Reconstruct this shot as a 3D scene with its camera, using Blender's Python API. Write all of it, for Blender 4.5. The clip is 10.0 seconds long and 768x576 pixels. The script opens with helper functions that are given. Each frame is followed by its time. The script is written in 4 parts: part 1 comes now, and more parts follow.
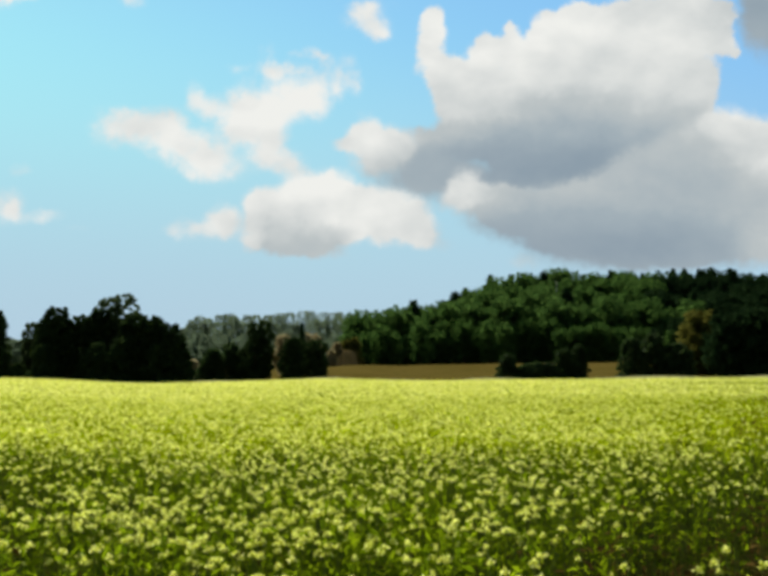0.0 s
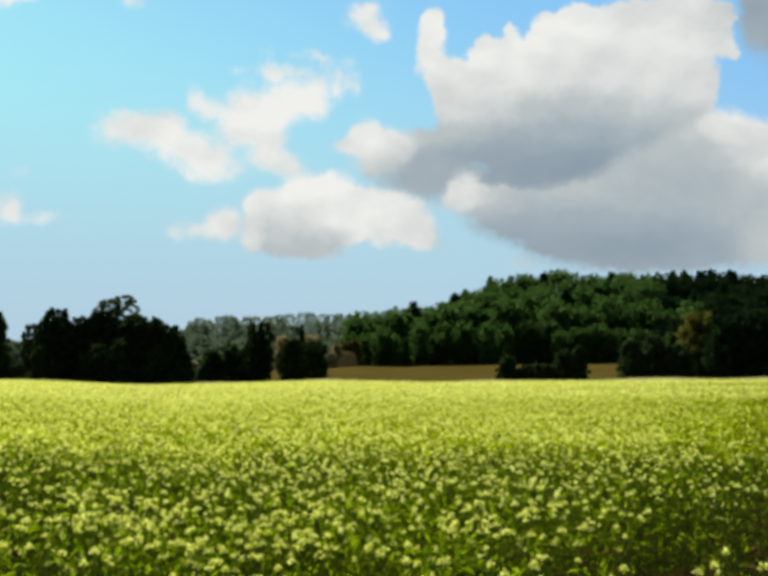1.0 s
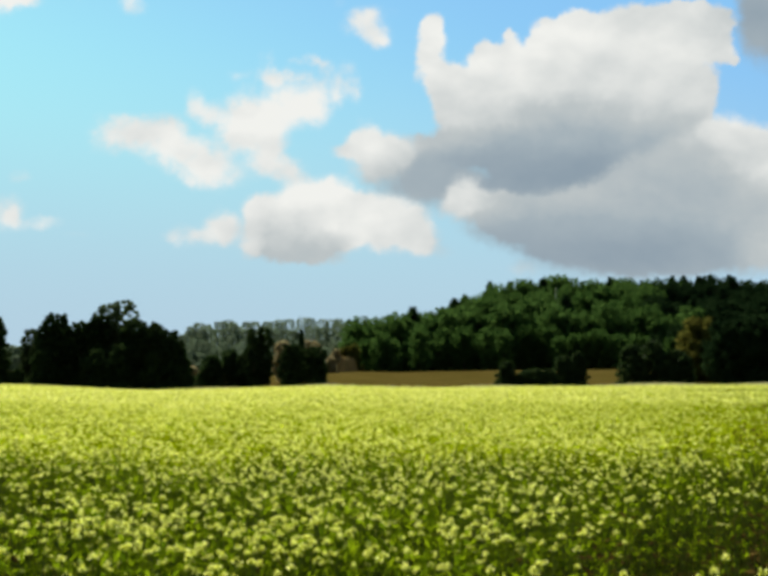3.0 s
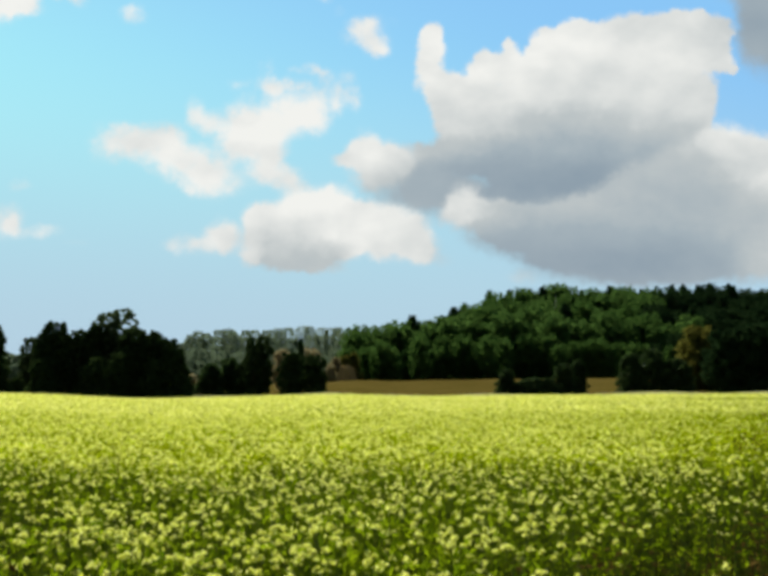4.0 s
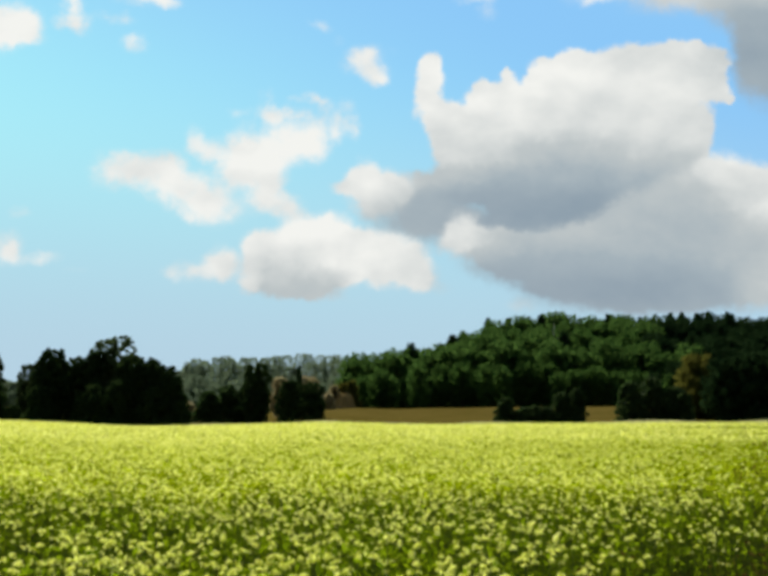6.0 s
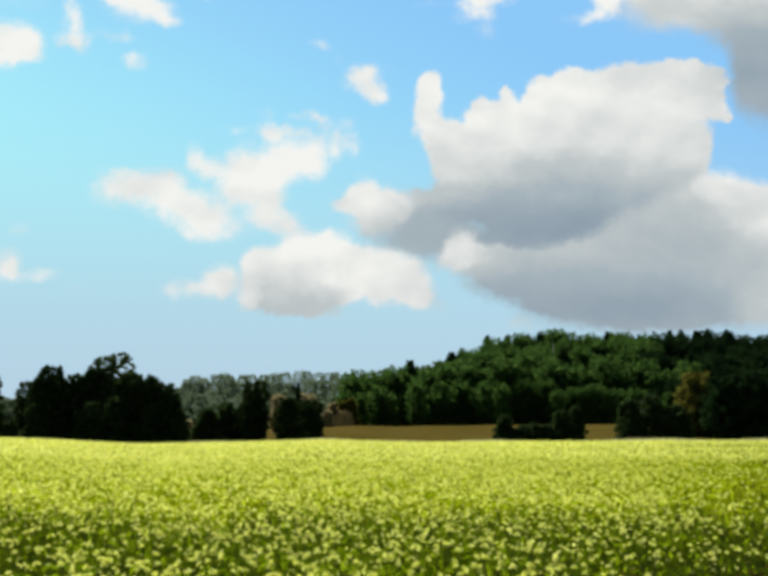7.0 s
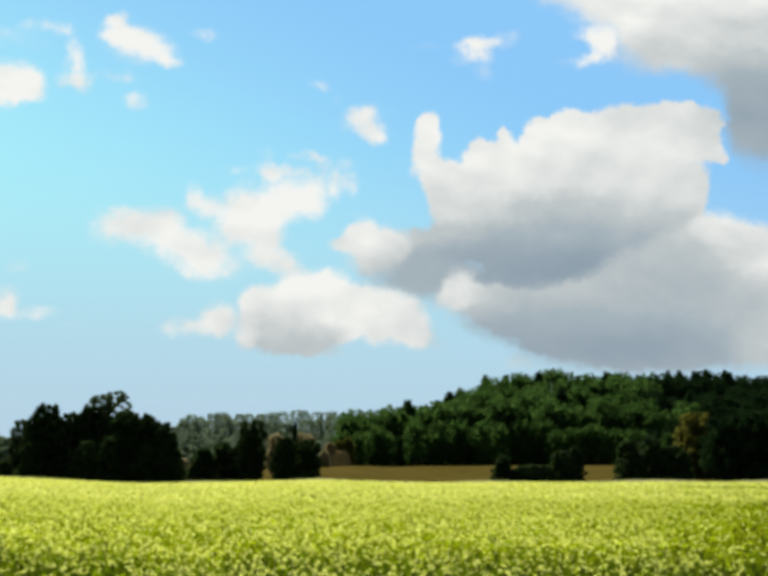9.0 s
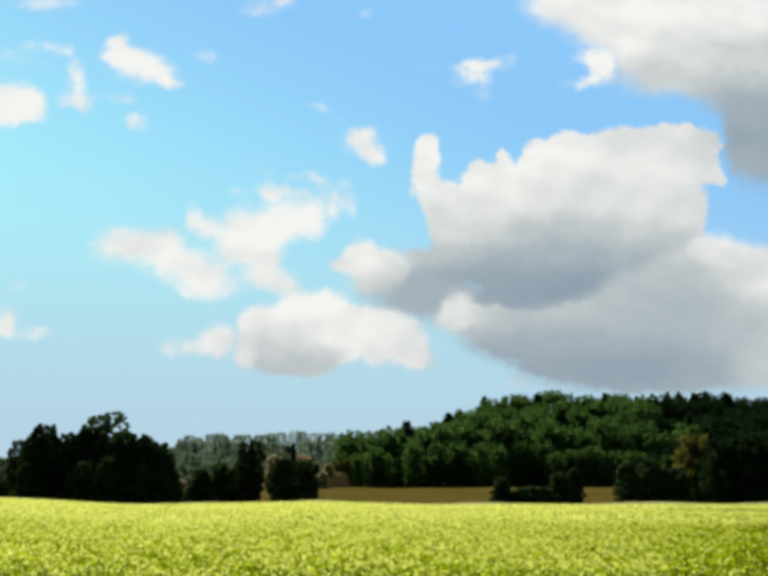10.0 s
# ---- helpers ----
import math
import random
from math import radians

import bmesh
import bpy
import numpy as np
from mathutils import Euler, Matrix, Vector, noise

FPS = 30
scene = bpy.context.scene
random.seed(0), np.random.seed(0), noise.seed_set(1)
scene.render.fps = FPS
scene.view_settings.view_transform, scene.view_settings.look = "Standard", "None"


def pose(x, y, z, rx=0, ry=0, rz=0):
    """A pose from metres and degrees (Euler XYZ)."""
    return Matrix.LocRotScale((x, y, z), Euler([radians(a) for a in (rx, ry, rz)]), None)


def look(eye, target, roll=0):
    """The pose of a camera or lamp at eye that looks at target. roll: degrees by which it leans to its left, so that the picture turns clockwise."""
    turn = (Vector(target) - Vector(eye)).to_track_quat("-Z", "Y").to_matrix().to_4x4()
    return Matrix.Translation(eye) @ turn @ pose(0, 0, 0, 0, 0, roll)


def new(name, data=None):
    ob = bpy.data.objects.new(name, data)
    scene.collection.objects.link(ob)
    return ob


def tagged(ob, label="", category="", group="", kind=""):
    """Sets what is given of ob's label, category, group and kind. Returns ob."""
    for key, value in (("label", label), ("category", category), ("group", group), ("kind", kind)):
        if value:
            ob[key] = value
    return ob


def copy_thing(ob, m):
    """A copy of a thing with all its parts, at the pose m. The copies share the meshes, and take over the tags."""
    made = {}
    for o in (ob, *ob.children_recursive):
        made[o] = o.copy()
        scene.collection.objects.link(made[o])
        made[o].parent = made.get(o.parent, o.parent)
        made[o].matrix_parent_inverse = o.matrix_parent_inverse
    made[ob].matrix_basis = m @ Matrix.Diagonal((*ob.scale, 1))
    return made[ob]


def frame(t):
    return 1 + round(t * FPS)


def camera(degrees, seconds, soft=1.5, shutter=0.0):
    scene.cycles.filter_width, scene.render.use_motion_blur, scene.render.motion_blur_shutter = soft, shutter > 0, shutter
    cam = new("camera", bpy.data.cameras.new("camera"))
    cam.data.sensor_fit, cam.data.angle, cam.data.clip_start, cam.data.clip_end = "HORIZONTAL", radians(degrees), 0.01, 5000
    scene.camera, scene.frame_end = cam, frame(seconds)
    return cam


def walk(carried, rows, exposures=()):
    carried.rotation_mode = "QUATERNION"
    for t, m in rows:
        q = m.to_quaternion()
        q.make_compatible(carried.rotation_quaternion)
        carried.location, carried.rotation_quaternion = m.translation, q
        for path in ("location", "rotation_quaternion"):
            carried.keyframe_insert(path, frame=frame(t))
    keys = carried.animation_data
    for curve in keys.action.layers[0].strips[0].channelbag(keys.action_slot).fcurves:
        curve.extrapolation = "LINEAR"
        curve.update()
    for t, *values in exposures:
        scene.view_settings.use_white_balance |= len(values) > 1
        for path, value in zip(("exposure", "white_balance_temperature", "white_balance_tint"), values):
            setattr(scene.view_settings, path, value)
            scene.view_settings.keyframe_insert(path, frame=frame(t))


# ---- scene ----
# ---- camera: a tripod tilt upwards ----
cam = camera(45.0, 10.0, soft=4.3)
EYE = 1.6
TILTS = [  # seconds, pitch, yaw, roll
    (0.0, 5.04, 0.0, 0.0),
    (0.5, 5.09, -0.01, 0.0),
    (1.0, 5.13, -0.01, 0.0),
    (1.5, 5.19, -0.02, -0.01),
    (2.0, 5.23, -0.02, -0.03),
    (2.5, 5.31, -0.03, -0.04),
    (4.0, 5.98, -0.07, -0.07),
    (4.5, 6.37, -0.09, -0.11),
    (5.0, 6.79, -0.11, -0.15),
    (5.5, 7.23, -0.13, -0.16),
    (7.0, 8.75, -0.20, -0.25),
    (7.5, 9.40, -0.23, -0.29),
    (8.0, 10.06, -0.26, -0.35),
    (8.5, 10.61, -0.29, -0.41),
    (9.0, 11.17, -0.31, -0.45),
    (9.5, 11.82, -0.34, -0.51),
    (10.0, 12.45, -0.36, -0.58),
]
walk(cam, [(t, pose(0, 0, EYE, 0, 0, yaw) @ pose(0, 0, 0, pitch) @ pose(0, 0, 0, 0, roll) @ pose(0, 0, 0, 90))
           for t, pitch, yaw, roll in TILTS], exposures=[(0.0, 0.56), (5.0, 0.60), (10.0, 0.62)])

# ---- light: sun high ahead on the left, blue sky with cumulus ----
SUN_AZ, SUN_EL = -24.0, 40.0
sun_way = Vector((math.sin(radians(SUN_AZ)) * math.cos(radians(SUN_EL)),
                  math.cos(radians(SUN_AZ)) * math.cos(radians(SUN_EL)), math.sin(radians(SUN_EL))))
sun = new("sun", bpy.data.lights.new("sun", "SUN"))
sun.data.energy, sun.data.angle, sun.data.color = 5.0, radians(0.6), (1.0, 0.95, 0.86)
sun.matrix_world = look(sun_way * 50, (0, 0, 0))


class Nodes:
    """Short hand for building a node tree."""

    def __init__(self, tree):
        self.tree = tree
        tree.nodes.clear()

    def add(self, kind, ins=None, operation="", data_type=""):
        n = self.tree.nodes.new(kind)
        if operation:
            n.operation = operation
        if data_type:
            n.data_type = data_type
        for key, value in (ins or {}).items():
            if isinstance(value, bpy.types.NodeSocket):
                self.tree.links.new(value, n.inputs[key])
            else:
                n.inputs[key].default_value = value
        return n

    def math(self, op, *ins, clamp=False):
        n = self.add("ShaderNodeMath", operation=op)
        n.use_clamp = clamp
        for i, value in enumerate(ins):
            if isinstance(value, bpy.types.NodeSocket):
                self.tree.links.new(value, n.inputs[i])
            else:
                n.inputs[i].default_value = value
        return n.outputs[0]

    def vec(self, op, *ins):
        n = self.add("ShaderNodeVectorMath", operation=op)
        for i, value in enumerate(ins):
            if isinstance(value, bpy.types.NodeSocket):
                self.tree.links.new(value, n.inputs[i])
            else:
                n.inputs[i].default_value = value
        return n.outputs["Value"] if op in ("LENGTH", "DOT_PRODUCT") else n.outputs["Vector"]

    def noise(self, vector, scale, detail=4.0, rough=0.55, distort=0.0):
        return self.add("ShaderNodeTexNoise", {"Vector": vector, "Scale": scale, "Detail": detail, "Roughness": rough,
                                               "Distortion": distort})

    def span(self, value, a, b, c=0.0, d=1.0, smooth=True):
        n = self.add("ShaderNodeMapRange", {0: value, 1: a, 2: b, 3: c, 4: d})
        n.interpolation_type, n.clamp = ("SMOOTHSTEP", False) if smooth else ("LINEAR", True)
        return n.outputs[0]

    def mix(self, fac, a, b):
        n = self.add("ShaderNodeMix", data_type="RGBA")
        for key, value in ((0, fac), (6, a), (7, b)):
            if isinstance(value, bpy.types.NodeSocket):
                self.tree.links.new(value, n.inputs[key])
            else:
                n.inputs[key].default_value = value
        return n.outputs[2]


# Clouds: soft lobes (east, height, half width, half height, whiteness, thickness) as tangents of the bearing and the elevation.
spire = [
    (0.055, 0.392, 0.0119, 0.0119, 0.98, 1.00), (0.054, 0.377, 0.0151, 0.0140, 0.97, 1.00), (0.052, 0.356, 0.0162, 0.0151, 0.95, 1.00),
    (0.054, 0.333, 0.0183, 0.0162, 0.93, 1.00), (0.062, 0.314, 0.0162, 0.0162, 0.92, 1.00), (0.070, 0.295, 0.0172, 0.0162, 0.90, 1.00),
    (0.075, 0.335, 0.0129, 0.0129, 0.94, 1.00), (0.089, 0.323, 0.0162, 0.0151, 0.95, 1.00),
]
great_cloud_crest = [
    (0.114, 0.361, 0.0097, 0.0119, 0.96, 1.00), (0.107, 0.345, 0.0172, 0.0162, 0.95, 1.00), (0.125, 0.355, 0.0140, 0.0129, 0.96, 1.00),
    (0.142, 0.372, 0.0081, 0.0119, 0.97, 1.00), (0.139, 0.352, 0.0151, 0.0140, 0.95, 1.00), (0.156, 0.345, 0.0140, 0.0129, 0.95, 1.00),
    (0.178, 0.378, 0.0140, 0.0162, 0.97, 1.00), (0.171, 0.357, 0.0162, 0.0162, 0.96, 1.00), (0.195, 0.385, 0.0151, 0.0140, 0.98, 1.00),
    (0.212, 0.391, 0.0162, 0.0162, 0.99, 1.00), (0.226, 0.390, 0.0151, 0.0151, 0.99, 1.00), (0.240, 0.384, 0.0151, 0.0140, 0.98, 1.00),
]
great_cloud_shoulder = [
    (0.259, 0.391, 0.0162, 0.0162, 0.94, 1.00), (0.279, 0.396, 0.0172, 0.0172, 0.94, 1.00), (0.301, 0.398, 0.0172, 0.0172, 0.93, 1.00),
    (0.321, 0.401, 0.0162, 0.0162, 0.93, 1.00), (0.340, 0.403, 0.0172, 0.0162, 0.92, 1.00), (0.354, 0.408, 0.0092, 0.0108, 0.92, 1.00),
    (0.368, 0.398, 0.0151, 0.0151, 0.90, 1.00), (0.382, 0.395, 0.0113, 0.0108, 0.89, 1.00), (0.379, 0.377, 0.0086, 0.0119, 0.85, 1.00),
    (0.383, 0.357, 0.0097, 0.0097, 0.88, 1.00), (0.389, 0.350, 0.0065, 0.0043, 0.88, 0.90), (0.370, 0.358, 0.0119, 0.0108, 0.83, 1.00),
    (0.353, 0.325, 0.0151, 0.0162, 0.86, 1.00), (0.352, 0.302, 0.0162, 0.0162, 0.85, 1.00), (0.346, 0.280, 0.0151, 0.0140, 0.79, 1.00),
    (0.351, 0.373, 0.0216, 0.0194, 0.89, 1.00),
]
great_cloud_heart = [
    (0.100, 0.304, 0.0377, 0.0259, 0.92, 1.00), (0.149, 0.321, 0.0431, 0.0302, 0.93, 1.00), (0.205, 0.349, 0.0485, 0.0410, 0.94, 1.00),
    (0.271, 0.353, 0.0539, 0.0453, 0.94, 1.00), (0.327, 0.357, 0.0410, 0.0410, 0.91, 1.00), (0.330, 0.305, 0.0302, 0.0302, 0.86, 1.00),
    (0.210, 0.316, 0.0485, 0.0216, 0.86, 1.00), (0.270, 0.313, 0.0485, 0.0237, 0.87, 1.00), (0.094, 0.277, 0.0356, 0.0172, 0.84, 1.00),
    (0.149, 0.288, 0.0431, 0.0183, 0.80, 1.00), (0.209, 0.289, 0.0485, 0.0194, 0.74, 1.00), (0.275, 0.288, 0.0485, 0.0216, 0.78, 1.00),
    (0.323, 0.276, 0.0302, 0.0194, 0.76, 1.00),
]
great_cloud_base = [
    (0.075, 0.259, 0.0302, 0.0129, 0.78, 1.00), (0.121, 0.259, 0.0431, 0.0151, 0.70, 1.00), (0.181, 0.260, 0.0485, 0.0162, 0.62, 1.00),
    (0.241, 0.262, 0.0485, 0.0172, 0.63, 1.00), (0.295, 0.258, 0.0356, 0.0172, 0.70, 1.00), (0.175, 0.236, 0.0517, 0.0162, 0.49, 1.00),
    (0.229, 0.234, 0.0463, 0.0172, 0.49, 1.00), (0.126, 0.237, 0.0410, 0.0140, 0.54, 1.00), (0.083, 0.242, 0.0302, 0.0119, 0.62, 0.80),
    (0.052, 0.248, 0.0216, 0.0108, 0.74, 0.70), (0.042, 0.258, 0.0151, 0.0086, 0.84, 0.60), (0.278, 0.236, 0.0269, 0.0151, 0.60, 0.90),
    (0.201, 0.216, 0.0517, 0.0119, 0.47, 1.00), (0.147, 0.217, 0.0356, 0.0108, 0.50, 0.90), (0.120, 0.202, 0.0431, 0.0108, 0.54, 0.90),
    (0.201, 0.201, 0.0539, 0.0108, 0.52, 0.90),
]
great_cloud_haze = [
    (0.015, 0.225, 0.0264, 0.0190, 0.74, 0.40), (0.045, 0.200, 0.0338, 0.0190, 0.70, 0.45), (0.069, 0.231, 0.0317, 0.0158, 0.62, 0.50),
    (0.039, 0.225, 0.0323, 0.0216, 0.66, 0.60), (0.061, 0.206, 0.0269, 0.0162, 0.64, 0.50), (0.091, 0.211, 0.0323, 0.0151, 0.60, 0.70),
    (0.037, 0.244, 0.0216, 0.0129, 0.76, 0.70), (0.023, 0.203, 0.0216, 0.0140, 0.68, 0.30), (0.377, 0.311, 0.0129, 0.0269, 0.80, 0.12),
    (0.120, 0.206, 0.0269, 0.0129, 0.56, 0.50),
]
side_puff = [
    (-0.020, 0.262, 0.0119, 0.0129, 0.97, 1.00), (-0.029, 0.252, 0.0129, 0.0119, 0.95, 1.00), (-0.045, 0.246, 0.0108, 0.0054, 0.94, 0.90),
    (-0.009, 0.252, 0.0162, 0.0151, 0.94, 1.00), (0.007, 0.248, 0.0162, 0.0129, 0.91, 1.00), (0.024, 0.249, 0.0140, 0.0108, 0.86, 0.90),
    (-0.009, 0.235, 0.0205, 0.0140, 0.88, 1.00), (-0.014, 0.220, 0.0162, 0.0086, 0.83, 0.60), (0.012, 0.233, 0.0162, 0.0119, 0.78, 0.80),
    (-0.001, 0.209, 0.0162, 0.0086, 0.80, 0.30),
]
mid_cloud_tops = [
    (-0.137, 0.185, 0.0140, 0.0108, 0.95, 1.00), (-0.141, 0.169, 0.0129, 0.0151, 0.93, 1.00), (-0.144, 0.151, 0.0108, 0.0151, 0.92, 1.00),
    (-0.148, 0.137, 0.0092, 0.0065, 0.91, 0.90), (-0.121, 0.180, 0.0183, 0.0140, 0.96, 1.00), (-0.095, 0.194, 0.0194, 0.0162, 0.98, 1.00),
    (-0.071, 0.201, 0.0172, 0.0151, 1.00, 1.00), (-0.049, 0.203, 0.0151, 0.0140, 1.00, 1.00), (-0.029, 0.186, 0.0216, 0.0140, 0.97, 1.00),
    (-0.004, 0.182, 0.0226, 0.0151, 0.95, 1.00), (0.021, 0.175, 0.0194, 0.0151, 0.94, 1.00), (0.039, 0.161, 0.0151, 0.0183, 0.93, 1.00),
    (0.040, 0.143, 0.0129, 0.0097, 0.95, 1.00),
]
mid_cloud_body = [
    (-0.073, 0.180, 0.0302, 0.0194, 0.98, 1.00), (-0.041, 0.170, 0.0313, 0.0194, 0.97, 1.00), (-0.019, 0.159, 0.0313, 0.0172, 0.97, 1.00),
    (0.013, 0.153, 0.0259, 0.0151, 0.95, 1.00), (-0.104, 0.165, 0.0259, 0.0151, 0.88, 1.00), (-0.115, 0.149, 0.0216, 0.0129, 0.80, 1.00),
    (-0.093, 0.141, 0.0259, 0.0140, 0.78, 1.00), (-0.070, 0.139, 0.0226, 0.0129, 0.78, 1.00), (-0.112, 0.133, 0.0237, 0.0086, 0.79, 0.80),
    (-0.083, 0.128, 0.0269, 0.0065, 0.76, 0.50), (-0.073, 0.159, 0.0291, 0.0140, 0.90, 1.00), (-0.050, 0.147, 0.0183, 0.0097, 0.82, 0.90),
    (0.056, 0.145, 0.0108, 0.0140, 0.85, 0.40), (0.069, 0.135, 0.0119, 0.0065, 0.88, 0.30), (-0.030, 0.122, 0.0216, 0.0065, 0.82, 0.20),
]
mid_puffs = [
    (-0.175, 0.166, 0.0119, 0.0119, 0.95, 0.95), (-0.185, 0.156, 0.0129, 0.0108, 0.93, 0.85), (-0.164, 0.158, 0.0108, 0.0129, 0.92, 0.85),
    (-0.217, 0.152, 0.0129, 0.0081, 0.94, 0.80), (-0.230, 0.151, 0.0086, 0.0054, 0.93, 0.45), (-0.201, 0.151, 0.0108, 0.0054, 0.92, 0.40),
]
low_bank_crest = [
    (0.091, 0.203, 0.0140, 0.0129, 0.95, 1.00), (0.079, 0.189, 0.0119, 0.0108, 0.90, 1.00), (0.099, 0.190, 0.0129, 0.0108, 0.87, 1.00),
    (0.071, 0.180, 0.0108, 0.0075, 0.84, 0.60), (0.123, 0.192, 0.0140, 0.0086, 0.85, 1.00), (0.139, 0.188, 0.0129, 0.0086, 0.84, 1.00),
    (0.120, 0.179, 0.0216, 0.0119, 0.77, 1.00), (0.168, 0.186, 0.0216, 0.0108, 0.77, 1.00), (0.201, 0.190, 0.0237, 0.0129, 0.78, 1.00),
    (0.233, 0.197, 0.0237, 0.0140, 0.79, 1.00), (0.264, 0.215, 0.0183, 0.0140, 0.79, 1.00), (0.294, 0.232, 0.0216, 0.0162, 0.78, 1.00),
    (0.325, 0.246, 0.0194, 0.0151, 0.80, 1.00), (0.350, 0.257, 0.0140, 0.0129, 0.85, 1.00),
]
low_bank_brow = [
    (0.361, 0.272, 0.0108, 0.0119, 0.92, 1.00), (0.378, 0.273, 0.0129, 0.0129, 0.94, 1.00), (0.396, 0.261, 0.0172, 0.0151, 0.94, 1.00),
    (0.420, 0.254, 0.0194, 0.0162, 0.95, 1.00), (0.447, 0.250, 0.0216, 0.0183, 0.94, 1.00), (0.382, 0.244, 0.0323, 0.0172, 0.89, 1.00),
    (0.419, 0.230, 0.0323, 0.0172, 0.93, 1.00), (0.337, 0.227, 0.0323, 0.0205, 0.76, 1.00), (0.293, 0.204, 0.0377, 0.0205, 0.73, 1.00),
    (0.358, 0.205, 0.0431, 0.0162, 0.69, 1.00), (0.406, 0.202, 0.0302, 0.0129, 0.77, 1.00), (0.238, 0.177, 0.0431, 0.0172, 0.69, 1.00),
    (0.173, 0.170, 0.0356, 0.0151, 0.66, 1.00),
]
low_bank_flank = [
    (0.302, 0.174, 0.0485, 0.0183, 0.66, 1.00), (0.367, 0.180, 0.0431, 0.0151, 0.70, 1.00), (0.415, 0.175, 0.0302, 0.0172, 0.79, 1.00),
    (0.130, 0.165, 0.0269, 0.0129, 0.66, 0.90), (0.152, 0.152, 0.0302, 0.0129, 0.57, 0.90), (0.205, 0.149, 0.0431, 0.0151, 0.56, 1.00),
    (0.269, 0.147, 0.0485, 0.0151, 0.52, 1.00), (0.328, 0.150, 0.0431, 0.0151, 0.54, 1.00), (0.377, 0.153, 0.0302, 0.0151, 0.64, 1.00),
    (0.411, 0.151, 0.0248, 0.0205, 0.81, 1.00), (0.443, 0.183, 0.0323, 0.0431, 0.84, 1.00), (0.098, 0.164, 0.0162, 0.0097, 0.68, 0.45),
]
low_bank_base = [
    (0.189, 0.132, 0.0302, 0.0097, 0.55, 0.70), (0.247, 0.129, 0.0485, 0.0119, 0.51, 1.00), (0.306, 0.129, 0.0485, 0.0119, 0.52, 1.00),
    (0.354, 0.131, 0.0302, 0.0119, 0.60, 1.00), (0.252, 0.113, 0.0647, 0.0075, 0.63, 0.50), (0.332, 0.114, 0.0539, 0.0086, 0.64, 0.50),
    (0.407, 0.129, 0.0248, 0.0129, 0.81, 0.90), (0.148, 0.117, 0.0129, 0.0059, 0.86, 0.60),
]
torn_cloud = [
    (-0.301, 0.274, 0.0151, 0.0108, 0.97, 0.90), (-0.280, 0.269, 0.0172, 0.0119, 0.97, 0.90), (-0.259, 0.267, 0.0172, 0.0140, 0.97, 0.90),
    (-0.283, 0.256, 0.0162, 0.0086, 0.97, 0.60), (-0.242, 0.257, 0.0194, 0.0151, 0.97, 0.90), (-0.232, 0.273, 0.0097, 0.0129, 0.97, 0.80),
    (-0.223, 0.251, 0.0172, 0.0151, 0.97, 0.90), (-0.247, 0.242, 0.0183, 0.0075, 0.97, 0.60), (-0.206, 0.237, 0.0183, 0.0151, 0.97, 0.90),
    (-0.211, 0.226, 0.0162, 0.0086, 0.97, 0.80), (-0.188, 0.246, 0.0151, 0.0129, 0.97, 0.60), (-0.187, 0.222, 0.0162, 0.0140, 0.97, 0.85),
    (-0.171, 0.223, 0.0129, 0.0119, 0.97, 0.60), (-0.192, 0.211, 0.0162, 0.0054, 0.97, 0.50), (-0.312, 0.262, 0.0108, 0.0075, 0.97, 0.50),
    (-0.305, 0.247, 0.0151, 0.0054, 0.97, 0.40),
]
torn_cloud_crown = [
    (-0.209, 0.301, 0.0081, 0.0097, 0.99, 0.95), (-0.200, 0.291, 0.0097, 0.0086, 0.99, 0.90), (-0.190, 0.282, 0.0097, 0.0075, 0.99, 0.75),
    (-0.171, 0.287, 0.0151, 0.0140, 0.99, 0.95), (-0.149, 0.290, 0.0172, 0.0140, 0.99, 0.95), (-0.127, 0.295, 0.0183, 0.0151, 0.99, 1.00),
    (-0.103, 0.302, 0.0183, 0.0151, 0.99, 1.00), (-0.083, 0.308, 0.0183, 0.0172, 0.99, 1.00), (-0.073, 0.300, 0.0108, 0.0151, 0.99, 0.90),
    (-0.086, 0.284, 0.0162, 0.0086, 0.99, 0.80), (-0.151, 0.271, 0.0205, 0.0151, 0.99, 1.00), (-0.127, 0.275, 0.0183, 0.0140, 0.99, 1.00),
    (-0.162, 0.267, 0.0140, 0.0108, 0.99, 0.70), (-0.134, 0.254, 0.0172, 0.0140, 0.99, 1.00), (-0.118, 0.262, 0.0108, 0.0119, 0.99, 0.70),
]
torn_cloud_tail = [
    (-0.126, 0.237, 0.0129, 0.0108, 0.96, 0.90), (-0.114, 0.226, 0.0151, 0.0097, 0.96, 0.95), (-0.101, 0.219, 0.0119, 0.0119, 0.96, 0.95),
    (-0.091, 0.210, 0.0081, 0.0086, 0.96, 0.75), (-0.155, 0.226, 0.0108, 0.0140, 0.96, 0.30), (-0.167, 0.246, 0.0108, 0.0108, 0.96, 0.35),
    (-0.139, 0.229, 0.0086, 0.0108, 0.96, 0.30),
]
